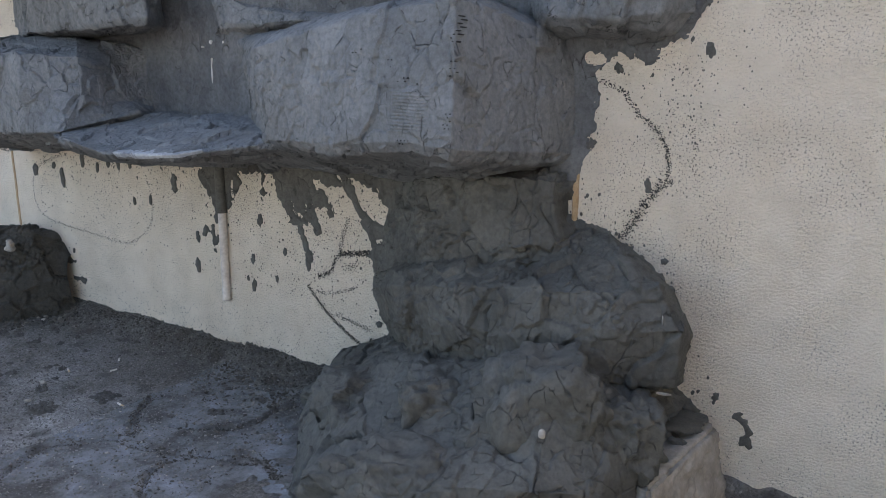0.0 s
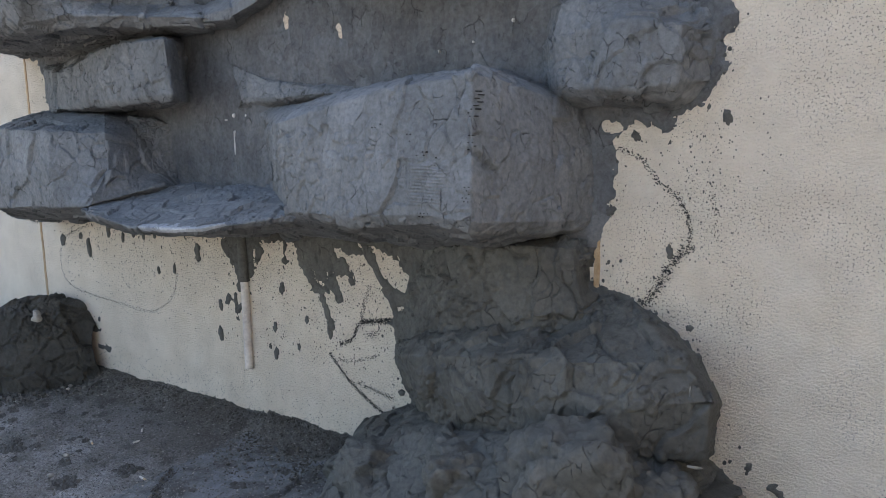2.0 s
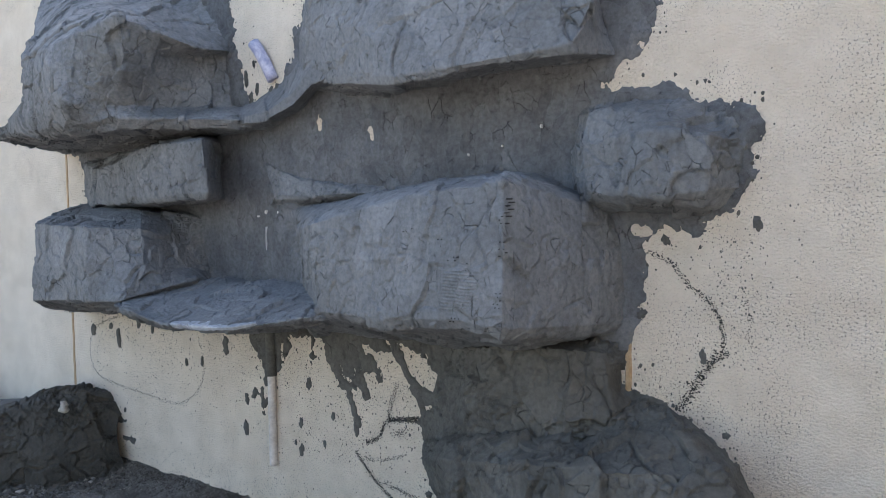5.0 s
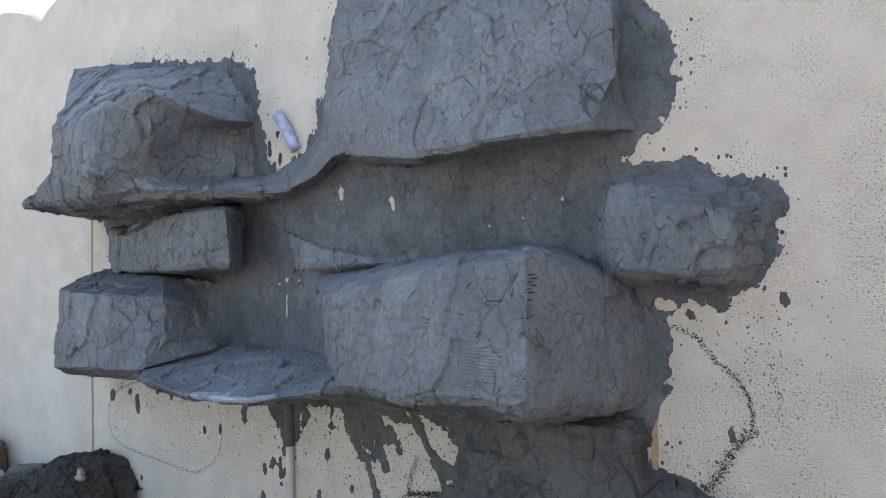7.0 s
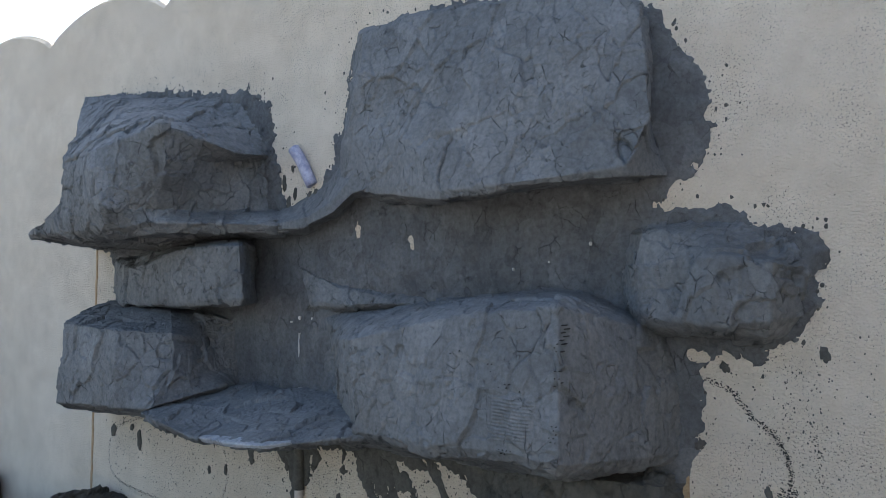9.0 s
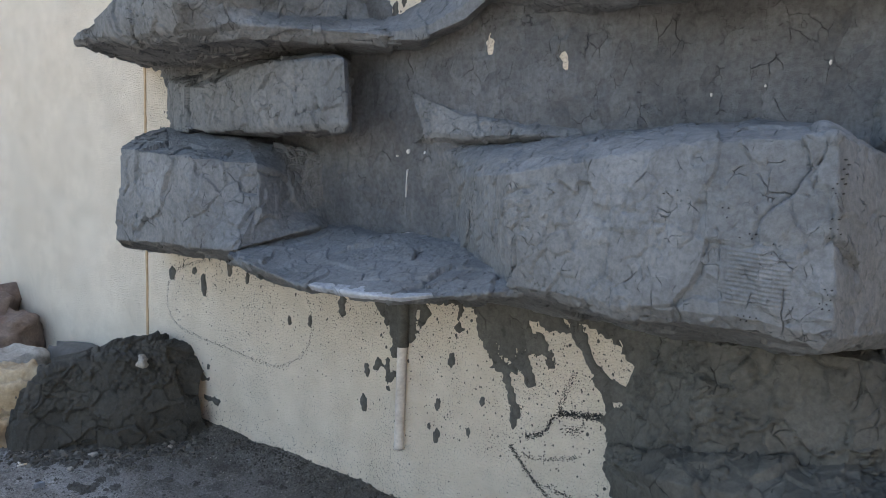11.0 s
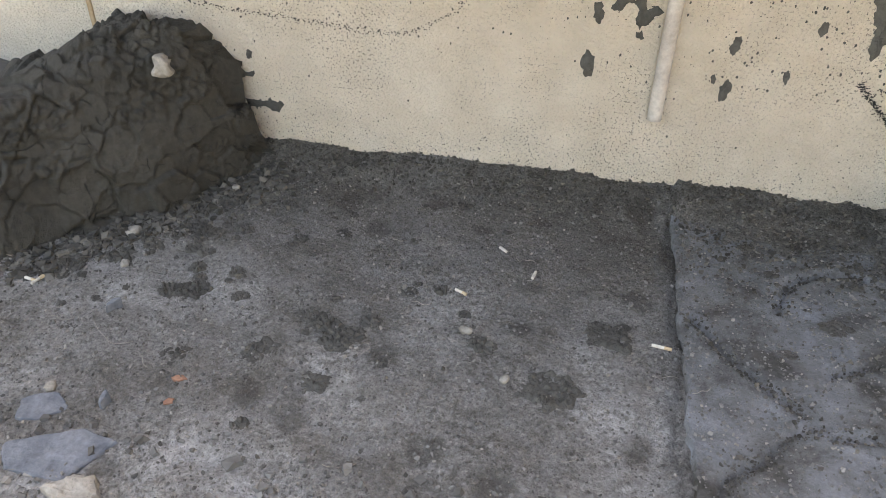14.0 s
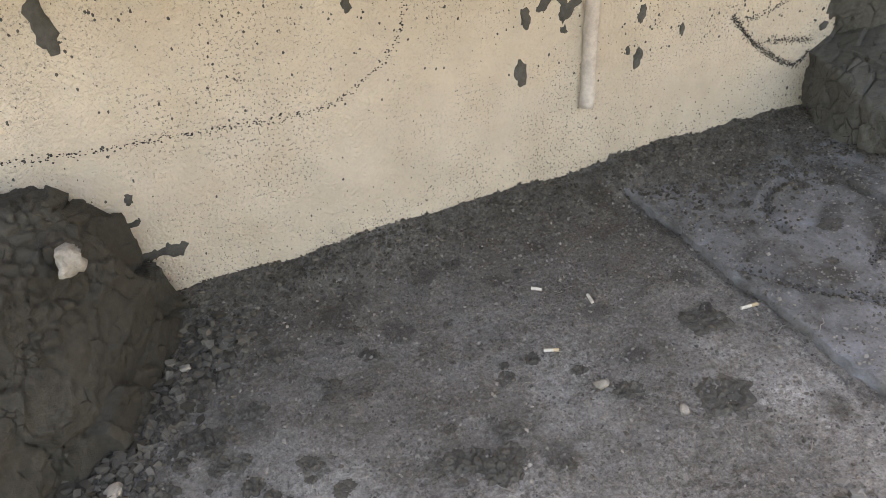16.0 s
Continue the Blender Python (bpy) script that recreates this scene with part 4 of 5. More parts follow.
def combed_patch(x0, x1, z0, z1):
    """A patch where the toothed trowel left level ridges, lying on the boulder's face."""
    co = np.array([v.co[:] for v in bpy.data.objects["rock_boulder"].data.vertices])
    co = co[(co[:, 0] > x0 - 0.03) & (co[:, 0] < x1 + 0.03) & (co[:, 2] > z0 - 0.03) & (co[:, 2] < z1 + 0.03)]
    nx, nz = 22, 66
    u, v = np.meshgrid(np.linspace(0, 1, nx), np.linspace(0, 1, nz), indexing="ij")
    X, Z = (x0 + (x1 - x0) * u).ravel(), (z0 + (z1 - z0) * v).ravel()
    X = X + 0.008 * np.sin(Z * 90) * (u.ravel() - 0.5)
    y = np.array([np.sort(co[np.argsort((co[:, 0] - a) ** 2 + (co[:, 2] - b) ** 2)[:10], 1])[:4].mean() for a, b in zip(X, Z)])
    edge = np.minimum(np.minimum(u, 1 - u), np.minimum(v, 1 - v)).ravel()
    p = np.stack([X, y, Z], -1)
    lift = np.clip(edge * 9 + 0.6 * fractal(p * 40, 3, 5) - 0.3, -1, 1)
    y = y - 0.003 * lift - 0.0016 * np.sin(v.ravel() * 15 * 2 * math.pi + 0.8 * smooth_noise(p * 25, 3)) * np.clip(lift, 0, 1)
    ob = mesh_object("combed_patch", np.stack([X, y, Z], -1), grid_faces(nx, nz), M_ROCK, bpy.data.objects["rock_boulder"])
    return tagged(ob, "level ridges combed by a toothed trowel")


combed_patch(0.46, 0.60, 0.955, 1.075)

RIGHT = [
    [(0.61, 0.03, 1.5), (0.73, 0.03, 1.51), (0.91, 0.03, 1.51), (1.03, 0.03, 1.49), (1.11, 0.03, 1.47)],
    [(0.64, 0, 1.48), (0.72, -0.07, 1.48), (0.9, -0.1, 1.45), (1.04, -0.07, 1.41), (1.11, 0.03, 1.44)],
    [(0.63, 0, 1.38), (0.73, -0.12, 1.39), (0.92, -0.16, 1.4), (1.06, -0.13, 1.39), (1.12, 0.03, 1.37)],
    [(0.62, 0.03, 1.25), (0.74, -0.13, 1.26), (0.92, -0.18, 1.24), (1.05, -0.13, 1.25), (1.11, 0.03, 1.27)],
    [(0.63, 0.03, 1.23), (0.75, -0.11, 1.24), (0.91, -0.14, 1.22), (1.03, -0.1, 1.21), (1.08, 0.03, 1.22)],
    [(0.66, 0.03, 1.2), (0.71, 0.03, 1.2), (0.85, 0.03, 1.19), (1.0, 0.03, 1.18), (1.05, 0.03, 1.2)],
]
rock("side_boulder", RIGHT, M_ROCK, "rounded cement boulder on the edge of the coat", seed=17, amount=0.9, rounding=3, crumble=0.6)
SHELF = [
    [(-0.7, 0.03, 1.41), (-0.52, 0.03, 1.36), (-0.29, 0.03, 1.32), (-0.08, 0.03, 1.3)],
    [(-0.61, -0.05, 1.39), (-0.4, -0.08, 1.32), (-0.19, -0.08, 1.29), (-0.03, -0.03, 1.28)],
    [(-0.54, -0.1, 1.27), (-0.34, -0.14, 1.26), (-0.15, -0.12, 1.27), (-0.02, -0.04, 1.27)],
    [(-0.55, -0.08, 1.25), (-0.36, -0.12, 1.25), (-0.17, -0.1, 1.26), (-0.03, -0.03, 1.26)],
    [(-0.64, 0.03, 1.22), (-0.52, 0.03, 1.22), (-0.29, 0.03, 1.23), (-0.08, 0.03, 1.25)],
]
rock("rock_shelf", [[(x, y * 0.42, z) for x, y, z in row] for row in SHELF], M_ROCK, "narrow curled cement shelf on the wall", seed=18, amount=0.4, rounding=2)
COLUMN = [
    [(0.08, 0.03, 0.81), (0.3, 0.03, 0.82), (0.58, 0.03, 0.84), (0.76, 0.03, 0.84), (0.81, 0.03, 0.83)],
    [(0.17, 0, 0.78), (0.41, -0.14, 0.81), (0.68, -0.16, 0.84), (0.78, -0.1, 0.83), (0.8, 0.03, 0.8)],
    [(0.14, 0, 0.61), (0.37, -0.14, 0.66), (0.68, -0.16, 0.7), (0.8, -0.1, 0.72), (0.79, 0.03, 0.7)],
    [(0.09, 0, 0.45), (0.38, -0.16, 0.53), (0.69, -0.18, 0.59), (0.83, -0.12, 0.62), (0.91, 0.03, 0.66)],
    [(0.07, 0.03, 0.35), (0.3, 0.03, 0.39), (0.59, 0.03, 0.44), (0.78, 0.03, 0.47), (0.97, 0.03, 0.6)],
]
rock("rock_column", COLUMN, M_WET, "rough damp cement column under the boulder", seed=19, amount=1.0, cell=8, crumble=1.0)
TIER = [
    [(0.12, 0.03, 0.46), (0.35, 0.03, 0.53), (0.59, 0.03, 0.62), (0.77, 0.03, 0.68), (0.9, 0.03, 0.69), (0.96, 0.03, 0.63)],
    [(0.09, 0, 0.45), (0.38, -0.22, 0.54), (0.72, -0.24, 0.59), (0.88, -0.22, 0.61), (1.0, -0.15, 0.65), (1.07, 0.03, 0.57)],
    [(0.08, 0, 0.38), (0.35, -0.26, 0.5), (0.77, -0.33, 0.58), (0.95, -0.32, 0.6), (1.12, -0.23, 0.615), (1.1, 0.03, 0.53)],
    [(0.14, 0, 0.29), (0.39, -0.26, 0.41), (0.76, -0.36, 0.46), (0.97, -0.36, 0.5), (1.195, -0.26, 0.525), (1.16, 0.03, 0.42)],
    [(0.19, 0, 0.22), (0.44, -0.25, 0.28), (0.75, -0.34, 0.35), (0.96, -0.36, 0.375), (1.18, -0.26, 0.385), (1.13, 0.03, 0.30)],
    [(0.21, 0.03, 0.13), (0.31, 0.03, 0.11), (0.56, 0.03, 0.13), (0.81, 0.03, 0.2), (1.02, 0.0, 0.30), (1.09, 0.03, 0.28)],
]
rock("rock_tier", TIER, M_WET, "bulging damp mortar tier with crumbled edges", seed=20, amount=1.1, cell=7, crumble=0.75, rounding=2)
BASE = [
    [(0.11, 0.03, 0.17), (0.09, 0.03, 0.2), (0.21, 0.03, 0.24), (0.52, 0.03, 0.3), (0.79, 0.03, 0.33), (1.09, 0.03, 0.33), (1.14, 0.03, 0.26)],
    [(0.1, 0.0, 0.02), (0.066, -0.13, 0.185), (0.26, -0.1, 0.27), (0.6, -0.12, 0.32), (0.85, -0.2, 0.38), (1.08, -0.15, 0.35), (1.16, 0, 0.24)],
    [(0.08, -0.12, -0.03), (0.063, -0.23, 0.148), (0.32, -0.25, 0.27), (0.69, -0.35, 0.37), (0.92, -0.42, 0.46), (1.06, -0.36, 0.38), (1.17, -0.15, 0.25)],
    [(0.09, -0.28, -0.03), (0.078, -0.33, 0.129), (0.43, -0.46, 0.22), (0.69, -0.48, 0.29), (0.96, -0.54, 0.39), (1.08, -0.44, 0.32), (1.15, -0.22, 0.2)],
    [(0.14, -0.44, -0.03), (0.143, -0.45, 0.079), (0.5, -0.6, 0.18), (0.76, -0.58, 0.25), (0.99, -0.6, 0.3), (1.11, -0.5, 0.26), (1.17, -0.3, 0.16)],
    [(0.22, -0.58, -0.03), (0.23, -0.58, 0.03), (0.59, -0.72, 0.17), (0.84, -0.72, 0.24), (1.01, -0.68, 0.26), (1.11, -0.56, 0.22), (1.14, -0.4, 0.14)],
    [(0.24, -0.62, -0.03), (0.25, -0.64, -0.02), (0.38, -0.78, -0.02), (0.6, -0.8, -0.02), (0.8, -0.76, -0.02), (0.95, -0.62, -0.02), (1.05, -0.4, -0.02)],
]
rock("mortar_plinth", BASE, M_WET, "lumpy wet mortar base mound on the ground", seed=22, amount=1.1, cell=6, crumble=0.4, rounding=2)
plinth = bpy.data.objects["mortar_plinth"]
for at, size, seed, turn in [((0.95, -0.45, 0.32), (0.28, 0.24, 0.32), 61, 0.4), ((0.34, -0.34, 0.16), (0.28, 0.24, 0.18), 62, 1.0), ((0.66, -0.66, 0.13), (0.40, 0.24, 0.24), 63, 0.1),
                             ((0.62, -0.42, 0.24), (0.20, 0.18, 0.2), 64, 0.7), ((1.08, -0.36, 0.28), (0.2, 0.2, 0.2), 65, 0.2)]:
    g = lumpy_stone("lump", at, size, M_WET, seed=seed, turn=turn, level=5, rough=0.30, parent=plinth, box=0.75, trowel=True)
lumpy_stone("white_chip", (0.985, -0.585, 0.345), (0.016, 0.014, 0.022), M_STONE, "white plaster chip stuck in the wet mortar", "plaster chip", 71, level=2)
lumpy_stone("plaster_sliver", (1.165, -0.285, 0.368), (0.035, 0.01, 0.006), M_STONE, "white plaster sliver under the mortar tier", "plaster chip", 72, 0.2, level=2)
lumpy_stone("steel_tie", (1.145, -0.272, 0.545), (0.003, 0.006, 0.026), M_STEEL, "steel tie end poking from the mortar", "steel tie", 73, level=2, rough=0.05)

PILE = [
    [(-2.25, 0.03, 0.20), (-2.1, 0.03, 0.30), (-1.95, 0.03, 0.36), (-1.82, 0.03, 0.38), (-1.74, 0.03, 0.36), (-1.66, 0.03, 0.28)],
    [(-2.28, -0.2, 0.20), (-2.12, -0.15, 0.30), (-1.95, -0.12, 0.38), (-1.82, -0.1, 0.41), (-1.74, -0.08, 0.39), (-1.64, -0.02, 0.27)],
    [(-2.2, -0.42, 0.18), (-2.06, -0.38, 0.31), (-1.93, -0.28, 0.39), (-1.82, -0.18, 0.42), (-1.74, -0.13, 0.39), (-1.63, -0.04, 0.22)],
    [(-2.14, -0.52, 0.14), (-2.03, -0.50, 0.28), (-1.92, -0.36, 0.34), (-1.80, -0.24, 0.36), (-1.70, -0.14, 0.32), (-1.62, -0.05, 0.16)],
    [(-2.12, -0.55, 0.08), (-2.03, -0.55, 0.16), (-1.89, -0.41, 0.18), (-1.77, -0.29, 0.18), (-1.68, -0.16, 0.16), (-1.60, -0.05, 0.1)],
    [(-2.12, -0.57, -0.02), (-2.03, -0.58, -0.02), (-1.86, -0.44, -0.02), (-1.73, -0.29, -0.02), (-1.64, -0.16, -0.02), (-1.57, -0.02, -0.02)],
]
rock("mortar_mound", [[(x, y, z * 0.96) for x, y, z in row] for row in PILE], M_PILE, "heap of dark wet mortar dumped against the wall", "mortar heap", seed=25, amount=1.45, cell=5.5, crumble=0.85, rounding=1)

# ---- pipe, joints, wrapped stub ----
conduit = tagged(tube("conduit", [(-0.612, -0.012, 0.225), (-0.612, -0.012, 0.5), (-0.61, -0.012, 0.95)], 0.017, M_PIPE), "dusty white conduit pipe running up the wall", "pipe")
sleeve = tube("mortar_sleeve", [(-0.612, -0.012, 0.575), (-0.614, -0.012, 0.7), (-0.61, -0.012, 0.95)], 0.0205, M_WET, conduit)
tagged(sleeve, "smear of dark mortar over the pipe")


def joint(x, z0, z1, w):
    bm = bmesh.new()
    n = int((z1 - z0) / 0.03)
    rng = random.Random(int(x * 100))
    rows = []
    for i in range(n + 1):
        z, a = z0 + (z1 - z0) * i / n, rng.uniform(-0.0015, 0.0015)
        rows.append([bm.verts.new(q) for q in ((x - w / 2 + a, 0.001, z), (x - w / 3 + a, -0.004, z), (x + w / 3 + a, -0.004, z), (x + w / 2 + a, 0.001, z))])
    for a, b in zip(rows, rows[1:]):
        for k in range(3):
            bm.faces.new((a[k], a[k + 1], b[k + 1], b[k]))
    return tagged(part("joint_strip", bm, M_TAN), "tan filler strip in a vertical wall joint", "joint strip", "joint strips")


joint(-2.04, 0.2, 1.52, 0.016)
joint(0.808, 0.66, 0.84, 0.02)
stub = tube("pipe_stub", [(-0.645, -0.03, 1.842), (-0.61, -0.022, 1.79), (-0.565, -0.010, 1.70)], 0.023, M_PLASTIC)
tagged(stub, "pipe stub wrapped in blue white plastic on the wall", "pipe stub")
# a closed near-black plug paints the shade inside the stub
mouth = tube("mouth", [(-0.640, -0.029, 1.835), (-0.6455, -0.0305, 1.8432)], 0.017, M_HOLE_SHADE, stub)


def fleck(x, z, w, h, seed, y=-0.018):
    bm = bmesh.new()
    rng = random.Random(seed)
    n = 11
    front = [bm.verts.new((w / 2 * math.cos(6.283 * i / n) * rng.uniform(0.6, 1.2), -0.002, h / 2 * math.sin(6.283 * i / n) * rng.uniform(0.6, 1.2))) for i in range(n)]
    back = [bm.verts.new((v.co.x * 1.1, 0.012, v.co.z * 1.1)) for v in front]
    bm.faces.new(front)
    for i in range(n):
        bm.faces.new((front[i], back[i], back[(i + 1) % n], front[(i + 1) % n]))
    ob = part("bare_patch", bm, M_WHITE, coat)
    ob.location = (x, y, z)
    return tagged(ob, "bare pale fleck")


for k, (x, z, w, h) in enumerate([(0.706, 1.229, 0.022, 0.014), (-0.615, 1.205, 0.014, 0.022), (-0.55, 1.205, 0.010, 0.014), (0.55, 1.45, 0.008, 0.014), (0.30, 1.38, 0.006, 0.014), (-0.66, 1.19, 0.008, 0.01), (-0.617, 1.105, 0.003, 0.10), (0.42, 1.40, 0.006, 0.01)]):
    fleck(x, z, w * 0.75, h * 0.75, 40 + k)


# ---- charcoal sketch lines ----
def sketch(pts, width, seed, density=420):
    rng = random.Random(seed)
    line = curve_points(pts, 10)
    verts, faces = [], []
    for (ax, az), (bx, bz) in zip(line, line[1:]):
        length = math.hypot(bx - ax, bz - az)
        for _ in range(max(1, int(length * density))):
            t = rng.random()
            x, z = ax + (bx - ax) * t + rng.gauss(0, width / 2.2), az + (bz - az) * t + rng.gauss(0, width / 2.2)
            r, base = rng.uniform(0.0010, 0.0030), len(verts)
            a0 = rng.uniform(0, 6.28)
            verts.append((x, -0.0032, z))
            for i in range(5):
                a = a0 + i * 1.2566
                verts.append((x + r * math.cos(a) * rng.uniform(0.5, 1.3), -0.0008, z + r * math.sin(a) * rng.uniform(0.4, 1.0)))
            for i in range(5):
                faces.append([base, base + 1 + i, base + 1 + (i + 1) % 5])
    return tagged(mesh_object("sketch_line", verts, faces, M_COAL, smooth=False), "broken charcoal guide line drawn on the stucco", "drawing", "charcoal lines", "stuff")


SKETCHES = [
    ([(1.115, 0.99), (1.122, 0.93), (1.125, 0.86)], 0.012, 420),
    ([(0.86, 1.09), (0.92, 1.07), (0.97, 1.01), (1.03, 0.96), (1.06, 0.9), (1.06, 0.84)], 0.009, 1050),
    ([(1.06, 0.84), (1.02, 0.79), (0.98, 0.72), (0.95, 0.67)], 0.018, 2250),
    ([(-1.64, 0.73), (-1.85, 0.65), (-1.89, 0.51), (-1.8, 0.42), (-1.49, 0.39), (-1.23, 0.375), (-1.09, 0.44), (-1.04, 0.52), (-1.04, 0.59), (-1.07, 0.7)], 0.009, 420),
    ([(-0.2, 0.35), (-0.12, 0.27), (-0.02, 0.2), (0.05, 0.17), (0.09, 0.2)], 0.009, 1650),
    ([(-0.07, 0.26), (0.09, 0.23)], 0.011, 1050),
    ([(-0.17, 0.33), (-0.07, 0.34), (0.03, 0.38)], 0.011, 750),
    ([(-0.15, 0.39), (-0.09, 0.42), (-0.05, 0.48), (0.09, 0.51)], 0.009, 1800),
    ([(-0.04, 0.49), (0.08, 0.505)], 0.013, 2250),
    ([(-0.03, 0.44), (0.03, 0.46)], 0.018, 1350),
    ([(-0.05, 0.48), (-0.03, 0.55), (-0.01, 0.61)], 0.013, 1200),
    ([(0.15, 0.38), (0.17, 0.46)], 0.015, 1050),
    ([(-2.21, 0.98), (-2.26, 0.89), (-2.23, 0.8), (-2.14, 0.73), (-2.06, 0.72)], 0.009, 900),
]
for k, (pts, width, density) in enumerate(SKETCHES):
    sketch(pts, width, 70 + k, density)

# ---- things on the ground ----
def surface_height(x, y):
    z = ground_height(x, y)
    return np.where((x > -0.53) & (x < 1.1) & (y > -1.7), np.maximum(z, screed_height(x, y)), z)


def ground_z(x, y):
    return float(surface_height(np.array([float(x)]), np.array([float(y)]))[0])


HOSE = [(-2.6, -1.78), (-2.0, -1.56), (-1.6, -1.40), (-1.308, -1.272), (-1.174, -1.213), (-1.021, -1.157), (-0.836, -1.109), (-0.682, -1.088), (-0.524, -1.08), (-0.40, -1.11), (-0.2, -1.24), (0.2, -1.7), (0.9, -2.6)]
tagged(tube("garden_hose", [(x, y, ground_z(x, y) + 0.0115) for x, y in HOSE], 0.0118, M_HOSE, sides=16), "dusty yellow rubber hose lying across the ground", "hose")

lumpy_stone("embedded_stone", (-1.715, -0.235, 0.345), (0.042, 0.036, 0.048), M_STONE, "pale stone chip stuck in the mortar mound", seed=3, rough=0.4)
for name, at, size, mat, label, seed, turn in [
    ("yellow_boulder", (-2.17, -0.60, 0.05), (0.17, 0.15, 0.16), M_YELLOW, "small pale yellow sandstone boulder beside the mortar mound", 4, 0.3),
    ("yellow_boulder", (-2.20, -0.50, 0.17), (0.20, 0.18, 0.26), M_YELLOW, "knobbly pale yellow sandstone boulder beside the mortar mound", 5, 0.9),
    ("yellow_boulder", (-2.33, -0.57, 0.05), (0.20, 0.17, 0.16), M_YELLOW, "low yellow sandstone boulder beside the mortar mound", 6, 0.1),
    ("grey_boulder", (-2.50, -0.38, 0.12), (0.32, 0.26, 0.28), M_STONE, "dusty grey boulder behind the yellow stones", 9, 0.1),
    ("brown_boulder", (-3.02, -0.20, 0.14), (0.34, 0.36, 0.30), M_BROWN, "red brown rough boulder by the wall", 7, 0.4),
    ("brown_boulder", (-3.22, -0.24, 0.22), (0.46, 0.36, 0.36), M_BROWN, "tall red brown boulder by the wall", 8, 1.0),
]:
    lumpy_stone(name, at, size, mat, label, "boulder", seed, turn, rough=0.28, level=4, box=0.7)
lumpy_stone("wall_rubble", (-2.45, -0.06, 0.06), (0.75, 0.2, 0.26), M_PEBBLE, "low grey rubble bank along the wall", "rubble", 12, 0.0, rough=0.3, level=4)


def building_stone():
    """A squared quarry stone with broken arrises; mortar has dripped on its top."""
    corners = [(1.06, -0.35, -0.02), (1.22, -0.46, -0.02), (1.31, -0.06, -0.02), (1.12, -0.01, -0.02), (1.06, -0.34, 0.185), (1.185, -0.43, 0.195), (1.262, -0.075, 0.225), (1.11, -0.01, 0.23)]
    bm = bmesh.new()
    v = [bm.verts.new(c) for c in corners]
    for f in ((0, 3, 2, 1), (4, 5, 6, 7), (0, 1, 5, 4), (1, 2, 6, 5), (2, 3, 7, 6), (3, 0, 4, 7)):
        bm.faces.new([v[k] for k in f])
    bmesh.ops.bevel(bm, geom=bm.edges[:], offset=0.010, segments=2, affect="EDGES")
    bmesh.ops.triangulate(bm, faces=bm.faces[:])
    for _ in range(5):
        bmesh.ops.subdivide_edges(bm, edges=[e for e in bm.edges if e.calc_length() > 0.009], cuts=1)
        bmesh.ops.triangulate(bm, faces=bm.faces[:])
    p = np.array([q.co[:] for q in bm.verts])
    bm.normal_update()
    n = np.array([q.normal[:] for q in bm.verts])
    d1, d2, off, val = cells(p * 17 + 0.5 * smooth_noise(p * 30, 4)[:, None], 91)
    p = p + n * (0.010 * (val - 0.5) + 0.006 * fractal(p * 25, 4, 92) + 0.006 * off[:, 0])[:, None]
    for q, c in zip(bm.verts, p):
        q.co = c
    stone = tagged(part("building_stone", bm, M_BLOCK, smooth=True), "rough pale squared building stone at the foot of the mound", "stone")
    for x, y, z, w, d, seed in [(1.175, -0.11, 0.226, 0.13, 0.12, 1), (1.15, -0.30, 0.206, 0.05, 0.045, 2), (1.19, -0.21, 0.216, 0.04, 0.03, 3), (1.12, -0.38, 0.198, 0.04, 0.03, 4), (1.14, -0.19, 0.218, 0.06, 0.05, 5)]:
        lumpy_stone("mortar_smear", (x, y, z), (w, d, 0.022), M_WET, seed=810 + seed, turn=seed, level=4, rough=0.35, parent=stone, box=0.9)
    return stone


building_stone()



def butt(x, y, turn, length=0.03, filter_end=True):
    bm = bmesh.new()
    bmesh.ops.create_cone(bm, cap_ends=True, segments=12, radius1=0.0035, radius2=0.0033, depth=length, matrix=pose(0, 0, 0, 0, 90, 0))
    ob = part("cigarette_butt", bm, M_BUTT, smooth=False)
    ob.matrix_basis = pose(x, y, ground_z(x, y) + 0.004, 0, 0, turn)
    if filter_end:
        bm = bmesh.new()
        bmesh.ops.create_cone(bm, cap_ends=True, segments=12, radius1=0.0037, radius2=0.0037, depth=length * 0.4, matrix=pose(length * 0.36, 0, 0, 0, 90, 0))
        part("filter", bm, M_FILTER, ob, "cork-coloured filter")
    return tagged(ob, "trodden white cigarette butt on the ground", "cigarette butt", "cigarette butts")


for x, y, a, n in [(-0.912, -0.302, -40, 0.022), (-0.833, -0.382, 80, 0.025), (-0.978, -0.469, -25, 0.027), (-0.567, -0.544, -8, 0.036), (-1.87, -0.627, 75, 0.03), (-1.905, -0.82, 20, 0.032), (-1.885, -0.85, 30, 0.028), (-1.886, -0.628, -10, 0.028)]:
    butt(x, y, a, n, n > 0.026)


